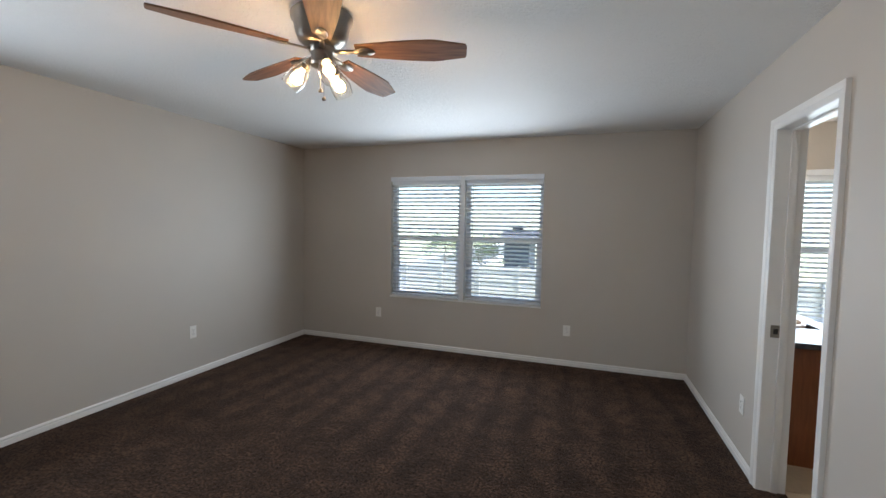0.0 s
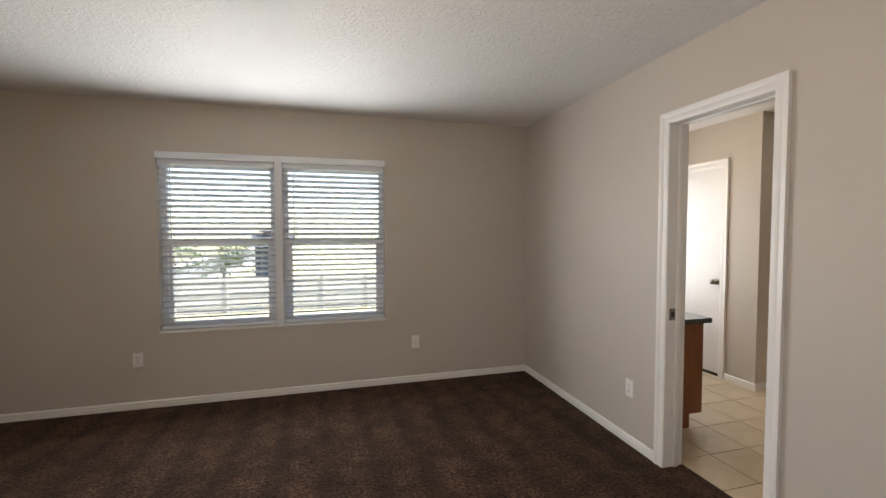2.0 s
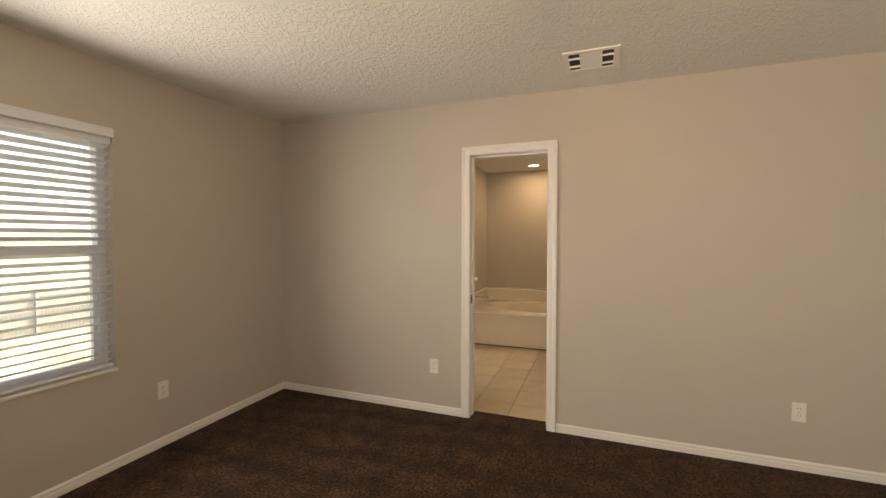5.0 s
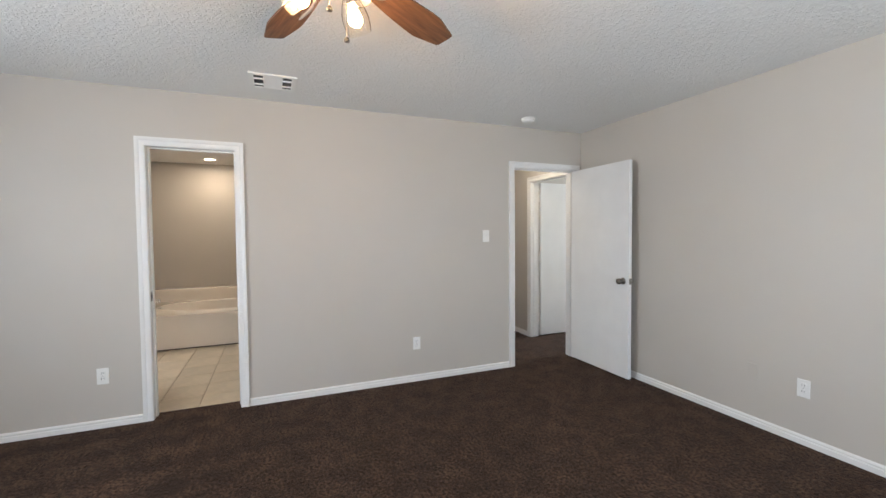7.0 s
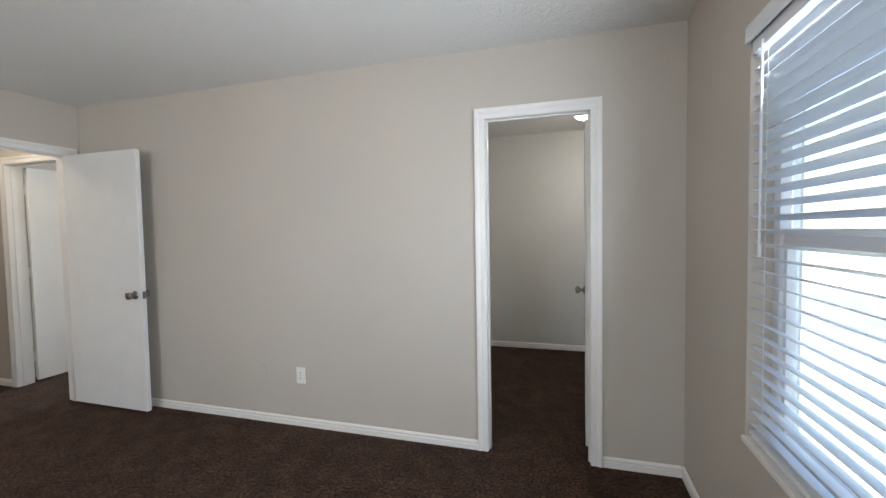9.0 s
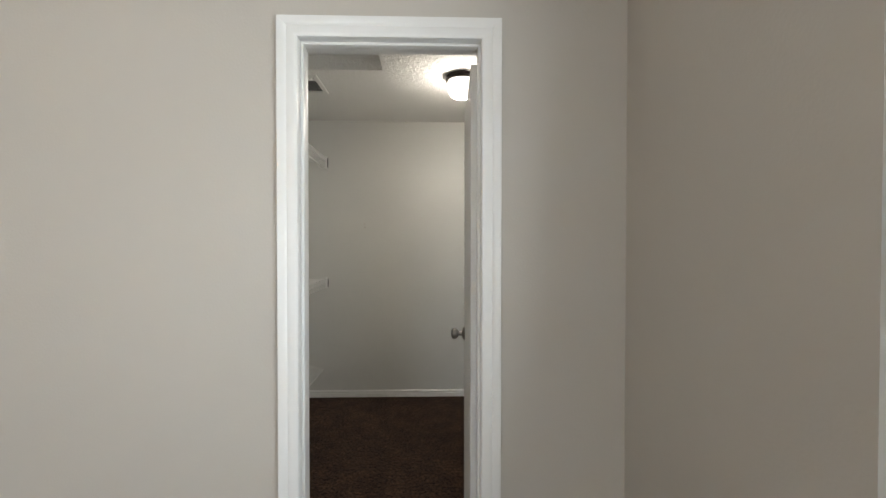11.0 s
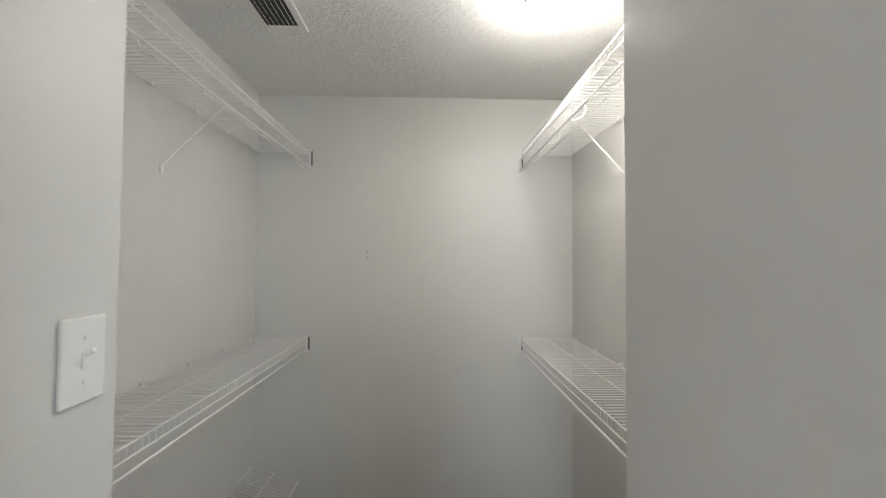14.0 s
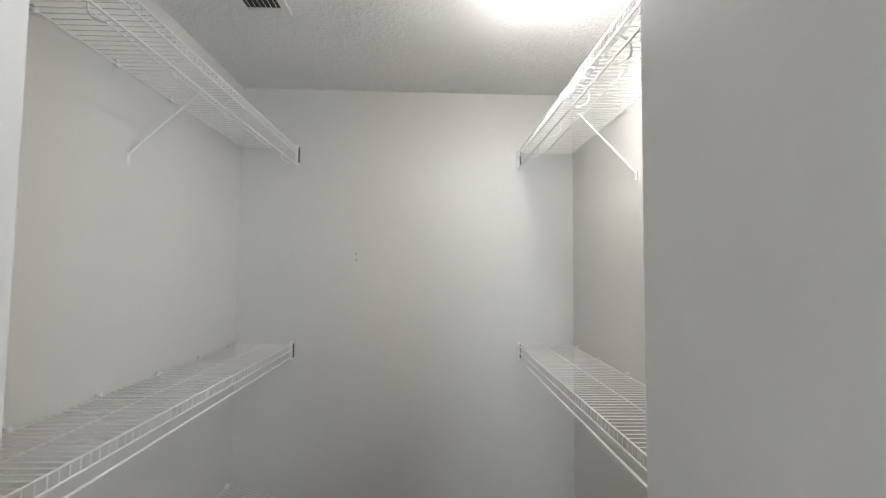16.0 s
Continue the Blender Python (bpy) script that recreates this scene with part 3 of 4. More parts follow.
def slat_mesh():
    """A shallowly crowned slat, one metre long, 50 mm deep."""
    top = [(-0.025, 0.0), (-0.012, 0.0022), (0.0, 0.003), (0.012, 0.0022), (0.025, 0.0)]
    out = top + [(x, z - 0.0026) for x, z in reversed(top)]
    bm = bmesh.new()
    a = [bm.verts.new((-0.5, x, z)) for x, z in out]
    b = [bm.verts.new((0.5, x, z)) for x, z in out]
    k = len(out)
    for i in range(k):
        bm.faces.new((a[i], a[(i + 1) % k], b[(i + 1) % k], b[i]))
    bm.faces.new(a), bm.faces.new(b[::-1])
    return finish(bm, SLAT, "slat")


SLATMESH = slat_mesh()


def blind(m, w, h, tilt, label, wand=None):
    root = thing("window_blind", m, label, "blind", "horizontal window blinds")
    part("valance", box(-w / 2 - 0.006, w / 2 + 0.006, -0.018, -0.006, h - 0.006, h + 0.050, 0.004), SLAT, root)
    part("headrail", box(-w / 2 + 0.004, w / 2 - 0.004, 0.002, 0.055, h - 0.045, h - 0.003), SLAT, root)
    part("bottom_rail", box(-w / 2 + 0.006, w / 2 - 0.006, 0.006, 0.056, 0.016, 0.034, 0.004), SLAT, root)
    n = int((h - 0.10) / 0.0435)
    for i in range(n):
        s = new("slat", SLATMESH)
        s.parent = root
        z = 0.055 + i * (h - 0.115) / (n - 1)
        s.matrix_basis = pose(random.uniform(-0.001, 0.001), 0.031, z, tilt + random.uniform(-1.2, 1.2), 0, 0) @ Matrix.Diagonal((w - 0.012, 1, 1, 1))
    for x in (-w / 2 + 0.11, w / 2 - 0.11):
        bm = bmesh.new()
        for y in (0.006, 0.056):
            rod(bm, (x, y, 0.02), (x, y, h - 0.03), 0.0011, 5)
        part("ladder_cord", bm, SLAT, root)
    if wand is not None:
        bm = rod(bmesh.new(), (wand, -0.004, h * 0.48), (wand, -0.004, h - 0.03), 0.0045, 6)
        rod(bm, (wand, -0.004, h * 0.47), (wand, -0.004, h * 0.50), 0.006, 6)
        part("tilt_wand", bm, SLAT, root, "clear plastic tilt wand")
    return root


TILT = -24
win_n = window("window_1", pose(-1.396, YN, 0.610), 1.808, 1.39, "white vinyl double window with sill")
win_w = window("window_2", pose(XW, 0.609, 0.610, 0, 0, 90), 1.808, 1.39, "white vinyl double window facing the street")
win_b = window("window_3", pose(2.065, YN, 0.61), 0.89, 1.37, "white vinyl bathroom window", units=1)
for base, h, turn in ((pose(-1.396, YN, 0.610), 1.39, TILT), (pose(XW, 0.609, 0.610, 0, 0, 90), 1.39, -18)):
    for s in (-1, 1):
        blind(base @ pose(s * 0.4655, 0, 0), 0.868, h, turn, "white two-inch slat blind, lowered and half open", wand=-0.34)
blind(pose(2.065, YN, 0.61), 0.88, 1.37, TILT, "white slat blind on the bathroom window", wand=None)


# ---- wall plates ----
def outlet(m, label="white duplex wall outlet"):
    root = thing("wall_outlet", m, label, "outlet", "wall outlets")
    part("cover_plate", box(-0.036, 0.036, -0.058, 0.058, 0, 0.006, 0.0025), PLASTIC, root)
    for y in (-0.020, 0.020):
        f = part("receptacle", box(-0.017, 0.017, y - 0.014, y + 0.014, 0.006, 0.0085, 0.001), PLASTIC, root)
        for x in (-0.007, 0.007):
            part("slot", box(x - 0.0012, x + 0.0012, y - 0.004, y + 0.007, 0.0085, 0.0090), DARK, f)
    part("screw", lathe([(0, 0.0078), (0.003, 0.0076), (0.0032, 0.006)], 8), NICKEL, root)


def onto(axis, v, u, z, sign):
    """A frame on a wall: x along it, y up, z out of it."""
    if axis == "x":
        return pose(v, u, z, 90, 0, 90 if sign > 0 else -90)
    return pose(u, v, z, 90, 0, 180 if sign > 0 else 0)


outlet(onto("x", XE, 3.191, 0.373, -1))
outlet(onto("x", XE, 0.829, 0.354, -1))
outlet(onto("y", YN, -0.213, 0.379, -1))
outlet(onto("y", YN, -2.461, 0.392, -1))
outlet(onto("y", YS, -1.159, 0.362, 1))
outlet(onto("x", XW, 3.05, 0.42, 1))
blank = thing("wall_plate", onto("y", YS, -0.852, 0.379, 1), "wall plate painted over in wall colour", "wall plate")
part("cover_plate", box(-0.035, 0.035, -0.057, 0.057, 0, 0.005, 0.002), WALL, blank)
part("jack", box(-0.008, 0.008, -0.008, 0.008, 0.005, 0.007, 0.001), WALL, blank)


def switch(m, label):
    root = thing("light_switch", m, label, "light switch", "light switches")
    part("cover_plate", box(-0.036, 0.036, -0.058, 0.058, 0, 0.006, 0.0025), PLASTIC, root)
    bm = box(-0.005, 0.005, -0.011, 0.011, 0.004, 0.009, 0.001)
    part("toggle_frame", bm, PLASTIC, root)
    bm = box(-0.004, 0.004, -0.004, 0.004, 0.006, 0.022, 0.0015)
    bm.transform(pose(0, 0.004, 0, -28, 0, 0))
    part("toggle", bm, PLASTIC, root)
    for y in (-0.030, 0.030):
        part("screw", lathe([(0, 0.0078), (0.003, 0.0076), (0.0032, 0.006)], 8, m=Matrix.Translation((0, y, 0))), PLASTIC, root)


switch(onto("x", XE, 0.097, 1.344, -1), "white toggle light switch plate beside the doorway")
switch(onto("x", -2.24, -1.588, 1.350, -1), "white toggle light switch plate inside the closet")


# ---- ceiling fan ----
def ceiling_fan():
    root = thing("ceiling_fan", Matrix.Translation(FAN), "brushed nickel ceiling fan with five walnut blades, lit", "ceiling fan")
    part("motor_housing", lathe([(0, 0.16), (0.135, 0.16), (0.142, 0.150), (0.140, 0.132), (0.128, 0.115), (0.120, 0.07), (0.108, 0.04), (0.085, 0.022), (0.055, 0.012), (0, 0.012)], 40), NICKEL, root, "brushed nickel motor housing", smooth=True)
    part("switch_housing", lathe([(0, 0.014), (0.060, 0.014), (0.064, 0.004), (0.060, -0.008), (0.052, -0.016), (0.050, -0.055), (0.056, -0.062), (0.050, -0.074), (0.020, -0.084), (0, -0.086)], 32), NICKEL, root, smooth=True)
    for k in range(5):
        a = math.degrees(0.297) + 72 * k
        turn = pose(0, 0, 0, 0, 0, a)
        # tapered blade with a rounded outer end, pitched 12 degrees
        bm = bmesh.new()
        outline = []
        n = 14
        for i in range(n + 1):
            f = i / n
            x = 0.16 + 0.51 * f
            w = 0.040 + 0.035 * math.sin(min(1, f * 1.25) * math.pi / 2) - 0.030 * max(0, f - 0.72) / 0.28
            outline.append((x, w))
        outline.append((0.676, 0.030))
        pts = outline + [(x, -w) for x, w in reversed(outline)]
        top = [bm.verts.new((x, y, 0.004)) for x, y in pts]
        low = [bm.verts.new((x, y, -0.004)) for x, y in pts]
        for i in range(len(pts)):
            j = (i + 1) % len(pts)
            bm.faces.new((low[i], low[j], top[j], top[i]))
        bm.faces.new(top), bm.faces.new(low[::-1])
        blade = part("blade", bm, BLADEWOOD, root, "walnut-finish fan blade", m=turn @ pose(0, 0, 0, -13, 0, 0))
        # iron: arm and leaf-shaped plate under the blade
        bm = box(0.045, 0.17, -0.012, 0.012, -0.010, -0.002, 0.003)
        lathe([(0, -0.013), (0.030, -0.012), (0.034, -0.008), (0.030, -0.005), (0, -0.0045)], 20, bm, Matrix.Translation((0.20, 0, 0)) @ Matrix.Diagonal((1.5, 0.8, 1, 1)))
        part("blade_iron", bm, NICKEL, root, m=turn @ pose(0, 0, 0, -13, 0, 0), smooth=True)
    for a in SHADE_TURNS:
        m = pose(0, 0, -0.045, 0, 0, a) @ pose(0.05, 0, 0, 0, -40, 0)
        arm = lathe([(0, 0.01), (0.012, 0.01), (0.012, -0.03), (0.024, -0.034), (0.026, -0.055), (0.0, -0.056)], 18, m=m)
        part("lamp_holder", arm, NICKEL, root, smooth=True)
        sh = part("shade", lathe([(0.027, -0.045), (0.034, -0.058), (0.045, -0.085), (0.050, -0.115), (0.047, -0.145), (0.044, -0.160), (0.0425, -0.160), (0.0455, -0.145), (0.0485, -0.115), (0.0435, -0.086), (0.0325, -0.059), (0.0255, -0.046)], 28, m=m), SHADEGLASS, root, "clear glass tulip shade", smooth=True)
        sh.visible_shadow = False
        bl = part("bulb", lathe([(0, -0.056), (0.011, -0.058), (0.012, -0.070), (0.022, -0.092), (0.026, -0.112), (0.020, -0.130), (0.008, -0.138), (0, -0.139)], 20, m=m), BULB, root, "lit warm bulb", smooth=True)
        bl.visible_shadow = False
    for x, y, z in ((0.035, -0.035, -0.232), (-0.03, 0.03, -0.17)):
        bm = rod(bmesh.new(), (x, y, -0.07), (x, y, z), 0.0012, 5)
        ch = part("pull_chain", bm, NICKEL, root)
        part("chain_knob", lathe([(0, 0.006), (0.006, 0.004), (0.010, -0.004), (0.009, -0.011), (0, -0.014)], 14, m=Matrix.Translation((x, y, z))), NICKEL, ch, smooth=True)
    return root


ceiling_fan()


# ---- ceiling fixtures ----
def ceiling_vent(m, w, d, label, banks):
    """A stamped register hanging under the ceiling; banks: (x0, x1, dark louvres, run)."""
    root = thing("ceiling_vent", m, label, "ceiling vent")
    bm = bmesh.new()
    for q in ((-w / 2, w / 2, -d / 2, -d / 2 + 0.028), (-w / 2, w / 2, d / 2 - 0.028, d / 2), (-w / 2, -w / 2 + 0.028, -d / 2 + 0.028, d / 2 - 0.028), (w / 2 - 0.028, w / 2, -d / 2 + 0.028, d / 2 - 0.028)):
        box(*q, -0.010, 0.0, 0.002, bm)
    part("frame", bm, PLASTIC, root)
    # no duct is cut: a flat black sheet gives its shade
    part("duct_shade_sheet", box(-w / 2 + 0.02, w / 2 - 0.02, -d / 2 + 0.02, d / 2 - 0.02, -0.003, -0.001), DARK, root, "black sheet for the shade in the duct behind the louvres")
    for x0, x1, count, tilt in banks:
        for i in range(count):
            y = -d / 2 + 0.034 + (d - 0.068) * (i + 0.5) / count
            bm = box(x0, x1, -0.007, 0.007, -0.0008, 0.0008)
            part("louvre", bm, PLASTIC, root, m=pose(0, y, -0.007, tilt, 0, 0))
    for x in sorted({b[0] for b in banks} | {b[1] for b in banks}):
        part("divider", box(x - 0.004, x + 0.004, -d / 2 + 0.028, d / 2 - 0.028, -0.010, -0.002), PLASTIC, root)


ceiling_vent(pose(0.465, 2.02, H, 0, 0, 90), 0.31, 0.29, "white three-way ceiling air register", [(-0.125, -0.058, 2, 80), (-0.058, 0.058, 17, 15), (0.058, 0.125, 2, 80)])
ceiling_vent(pose(-2.10, -2.557, H, 0, 0, 90), 0.32, 0.185, "white ceiling air register in the closet", [(-0.125, 0.085, 6, 124), (0.093, 0.130, 6, 60)])

sm = thing("smoke_detector", Matrix.Translation((0.632, -0.204, H)), "round white plastic smoke detector on the ceiling", "smoke detector")
part("base", lathe([(0, 0), (0.066, 0), (0.068, -0.010), (0.062, -0.014), (0, -0.014)], 32), PLASTIC, sm, smooth=True)
part("cover", lathe([(0.060, -0.014), (0.060, -0.026), (0.050, -0.036), (0.025, -0.040), (0, -0.040)], 32), PLASTIC, sm, smooth=True)

cl = thing("ceiling_light", Matrix.Translation((-3.127, -2.40, H)), "round closet ceiling light with bronze rim and white glass, lit", "ceiling light")
part("rim", lathe([(0, 0), (0.098, 0), (0.104, -0.008), (0.100, -0.018), (0.106, -0.026), (0.100, -0.036), (0.0, -0.036)], 36), BRONZE, cl, "dark bronze rim", smooth=True)
g = part("glass_bowl", lathe([(0.090, -0.036), (0.093, -0.060), (0.090, -0.092), (0.079, -0.118), (0.058, -0.134), (0.030, -0.141), (0, -0.143)], 36), GLOBE, cl, "lit frosted white glass bowl", smooth=True)
g.visible_shadow = False

rc = thing("recessed_light", Matrix.Translation((3.95, 2.85, H)), "lit recessed ceiling can light with white trim", "recessed light")
part("trim_ring", lathe([(0.070, -0.001), (0.070, -0.006), (0.095, -0.005), (0.098, -0.001)], 32), PLASTIC, rc, smooth=True)
part("lens", lathe([(0.070, -0.003), (0.04, -0.005), (0, -0.006)], 32), CAN, rc, "glowing lens", smooth=True)


# ---- closet shelving ----
def wire_shelf(name, x_wall, sign, depth, z, y0, y1, label, rod_drop=0.05, braces=(), hooks=()):
    """A ventilated wire shelf on a side wall; sign: direction from the wall into the closet."""
    root = thing(name, Matrix.Translation((x_wall, y0, z)), label, "wire shelf", "wire closet shelves")
    n = y1 - y0
    s = sign
    f = s * depth
    count = int(n / 0.0254)
    bm = rod(bmesh.new(), (s * 0.012, 0, 0.0), (f, 0, 0.0), 0.0016, 4)
    rod(bm, (f, 0, 0.0), (f, 0, -0.030), 0.0016, 4)
    wire = finish(bm, WIRE, "cross_wire")
    for i in range(count + 1):
        o = new("cross_wire", wire)
        o.parent, o.location = root, (0, n * i / count, 0)
    for x, zz, r in ((s * 0.012, -0.003, 0.0028), (s * depth * 0.52, -0.003, 0.0026), (f, 0.0, 0.0030), (f, -0.032, 0.0030)):
        part("long_wire", rod(bmesh.new(), (x, 0, zz), (x, n, zz), r, 6), WIRE, root)
    if rod_drop:
        part("hang_rod", rod(bmesh.new(), (f, 0, -0.032 - rod_drop), (f, n, -0.032 - rod_drop), 0.0036, 8), WIRE, root)
    for y in hooks:
        bm = bmesh.new()
        pts = [Vector((f - s * 0.048 * math.sin(k * math.pi / 8), y, -0.030 - 0.078 * (1 - math.cos(k * math.pi / 8)) / 2)) for k in range(9)]
        for a, b in zip(pts, pts[1:]):
            rod(bm, a, b, 0.0030, 6)
        part("rod_hook", bm, WIRE, root)
    # end brackets on the cross walls
    for y in (0.0, n):
        e = 0.008 if y == 0 else -0.008
        part("end_bracket", box(f - 0.008, f + 0.010, min(y, y + e), max(y, y + e), -0.060 - rod_drop * 0.6, 0.018, 0.002), WIRE, root)
        part("bracket_slot", box(f - 0.013, f - 0.009, min(y, y + e * 1.6), max(y, y + e * 1.6), -0.050 - rod_drop * 0.5, 0.004), DARK, root)
    for k in range(int(n / 0.28) + 1):
        y = 0.08 + k * 0.28
        if y < n:
            part("wall_clip", box(min(s * 0.001, s * 0.016), max(s * 0.001, s * 0.016), y - 0.007, y + 0.007, -0.010, 0.010, 0.002), WIRE, root)
    for y in braces:
        bm = bmesh.new()
        a, b = Vector((s * 0.004, y, -0.28)), Vector((f * 0.60, y - 0.11, -0.008))
        d = b - a
        m = Matrix.Translation((a + b) / 2) @ d.to_track_quat("Z", "Y").to_matrix().to_4x4()
        box(-0.006, 0.006, -0.0025, 0.0025, -d.length / 2, d.length / 2, 0.001, bm)
        bm.transform(m)
        part("brace", bm, WIRE, root)
        part("brace_foot", box(min(s * 0.001, s * 0.008), max(s * 0.001, s * 0.008), y - 0.008, y + 0.008, -0.310, -0.272, 0.002), WIRE, root)
    return root


UP, LOW = 2.115, 1.05
wire_shelf("wire_shelf", -1.703, -1, 0.300, UP, -3.403, -1.652, "white wire shelf high on the closet wall", 0.060, braces=(0.843,), hooks=(0.11, 0.415, 0.72, 1.025, 1.33, 1.635))
wire_shelf("wire_shelf", -1.703, -1, 0.300, LOW, -3.403, -1.652, "white wire shelf at waist height", 0.035)
wire_shelf("wire_shelf", -3.529, 1, 0.307, UP, -3.403, -1.21, "white wire shelf with hanging hooks high on the wall", 0.060, braces=(0.715,), hooks=(0.29, 0.602, 0.91, 1.205, 1.51, 1.815))
wire_shelf("wire_shelf", -3.529, 1, 0.307, LOW, -3.403, -1.21, "white wire shelf at waist height", 0.035)


def shoe_shelf():
    root = thing("shoe_rack", Matrix.Translation((-1.703, -3.38, 0.34)) @ pose(0, 0, 0, 0, -18, 0), "sloping white wire shoe shelf near the floor", "shoe rack")
    wire = finish(rod(bmesh.new(), (-0.012, 0, 0), (-0.285, 0, 0), 0.0016, 4), WIRE, "cross_wire")
    for i in range(46):
        o = new("cross_wire", wire)
        o.parent, o.location = root, (0, i * 0.0254, 0)
    for x in (-0.012, -0.14, -0.285):
        part("long_wire", rod(bmesh.new(), (x, 0, -0.003), (x, 1.143, -0.003), 0.003, 6), WIRE, root)
    for y in (0.03, 0.57, 1.11):
        bm = rod(bmesh.new(), (-0.14, y, -0.004), (-0.006, y, -0.10), 0.0035, 6)
        part("brace", bm, WIRE, root)
        part("wall_clip", box(-0.018, 0.0, y - 0.008, y + 0.008, -0.012, 0.012, 0.002), WIRE, root)


shoe_shelf()
for x, z in ((-2.335, 1.538), (-2.337, 1.506)):
    nh = part("nail_hole", lathe([(0, 0.0015), (0.004, 0.001), (0.0045, 0)], 8), GROUT, m=onto("y", -3.403, x, z, 1))
    tagged(nh, "small tan nail mark on the closet wall", "nail hole")

# attic hatch panel lies in its recess
hp = thing("attic_hatch", Matrix.Translation((-2.305, -1.99, H + 0.088)), "white attic access panel set up in the closet ceiling", "hatch")
part("panel", box(-0.315, 0.315, -0.335, 0.335, 0.0, 0.012, 0.003), WHITE, hp)
for x0, x1, y0, y1 in ((-0.32, -0.30, -0.34, 0.34), (0.30, 0.32, -0.34, 0.34), (-0.30, 0.30, -0.34, -0.32), (-0.30, 0.30, 0.32, 0.34)):
    part("ledge", box(x0, x1, y0, y1, -0.018, 0.0), WHITE, hp)


# ---- bathroom ----
def vanity(m, length, depth, height, label, doors=3):
    """Cabinet along +y, back at x = 0, front at x = depth, near end panel at y = 0."""
    root = thing("vanity_cabinet", m, label, "bathroom vanity")
    bm = bmesh.new()
    outline = [(0, 0), (depth - 0.13, 0), (depth - 0.13, 0.10), (depth - 0.02, 0.10), (depth - 0.02, height), (0, height)]
    part("body", prism(outline, length), CABINET, root)
    w = length / doors
    for i in range(doors):
        d = part("cabinet_door", box(depth - 0.02, depth, i * w + 0.02, (i + 1) * w - 0.02, 0.13, height - 0.03, 0.004), CABINET, root)
        part("door_panel", box(depth, depth + 0.006, i * w + 0.08, (i + 1) * w - 0.08, 0.20, height - 0.10, 0.003), CABINET, d)
    return root


vanity(pose(1.047, 3.26, 0), 1.43, 0.575, 0.755, "cherry-stained wooden bathroom vanity with toe kick")
ct = thing("countertop", pose(1.047, 3.235, 0.755), "dark glossy bathroom countertop", "countertop")
bm = bmesh.new()
sx, sy, sr = 0.30, 0.75, 0.20
box(0, 0.605, 0, sy - 0.25, 0, 0.035, 0.004, bm), box(0, 0.605, sy + 0.25, 1.445, 0, 0.035, 0.004, bm)
box(0, sx - 0.19, sy - 0.25, sy + 0.25, 0, 0.035, 0, bm), box(sx + 0.19, 0.605, sy - 0.25, sy + 0.25, 0, 0.035, 0, bm)
part("top", bm, COUNTER, ct)
part("backsplash", box(0, 0.018, 0, 1.445, 0.035, 0.13, 0.003), COUNTER, ct)
sk = thing("sink", pose(1.047 + sx, 3.235 + sy, 0.79), "almond oval drop-in sink with dark shadow line", "sink")
part("basin", lathe([(0.235, -0.034), (0.24, 0.004), (0.23, 0.012), (0.212, 0.010), (0.20, -0.03), (0.15, -0.10), (0.05, -0.125), (0, -0.127)], 36, m=Matrix.Diagonal((0.78, 1.0, 1, 1))), TUBWHITE, sk, smooth=True)
fc = thing("faucet", pose(1.11, 3.97, 0.79), "chrome bathroom faucet behind the sink", "faucet")
bm = rod(bmesh.new(), (0, 0, 0), (0, 0, 0.10), 0.014, 14)
rod(bm, (0, 0, 0.095), (0.13, 0, 0.075), 0.010, 12)
part("spout", bm, CHROME, fc, smooth=True)
for y in (-0.10, 0.10):
    part("handle", lathe([(0, 0.05), (0.018, 0.048), (0.020, 0.03), (0.012, 0.02), (0.018, 0), (0, 0)], 16, m=Matrix.Translation((0, y, 0))), CHROME, fc, smooth=True)


def bathtub():
    x0, x1, y0, y1, rim = 3.066, 4.418, 1.75, 3.658, 0.42
    root = thing("bathtub", Matrix.Identity(4), "glossy almond built-in garden bathtub with raised back ledge", "bathtub")
    part("apron", box(x0 + 0.012, x0 + 0.05, y0, y1, 0.012, rim - 0.02, 0.004), TUBWHITE, root)
    part("toe_shadow_strip", box(x0 + 0.03, x0 + 0.06, y0, y1, 0.0, 0.012), DARK, root)
    # deck with an oval well
    bm = bmesh.new()
    cx, cy, rx, ry = (x0 + x1) / 2 - 0.02, (y0 + y1) / 2, 0.44, 0.76
    n = 48
    ring = lambda k, z: [bm.verts.new((cx + rx * k * math.cos(2 * math.pi * i / n), cy + ry * k * math.sin(2 * math.pi * i / n), z)) for i in range(n)]
    outer = []
    for i in range(n):
        c, s = math.cos(2 * math.pi * i / n), math.sin(2 * math.pi * i / n)
        q = 1 / max(abs(c) / ((x1 - x0) / 2), abs(s) / ((y1 - y0) / 2))
        outer.append(bm.verts.new(((x0 + x1) / 2 + c * q, cy + s * q, rim)))
    loops = [[bm.verts.new((v.co.x, v.co.y, rim - 0.035)) for v in outer], outer, ring(1.06, rim + 0.002), ring(1.02, rim + 0.016), ring(0.97, rim + 0.006), ring(0.92, rim - 0.06), ring(0.80, rim - 0.28), ring(0.55, rim - 0.35), ring(0.05, rim - 0.36)]
    for a, b in zip(loops, loops[1:]):
        for i in range(n):
            bm.faces.new((a[i], a[(i + 1) % n], b[(i + 1) % n], b[i]))
    bm.faces.new(loops[-1])
    part("deck", bm, TUBWHITE, root, smooth=True)
    part("back_ledge", box(x1 - 0.16, x1, y0, y1, rim - 0.01, rim + 0.185, 0.018), TUBWHITE, root)
    part("side_ledge", box(x0 + 0.02, x1 - 0.16, y1 - 0.045, y1, rim - 0.01, rim + 0.185, 0.014), TUBWHITE, root)


bathtub()
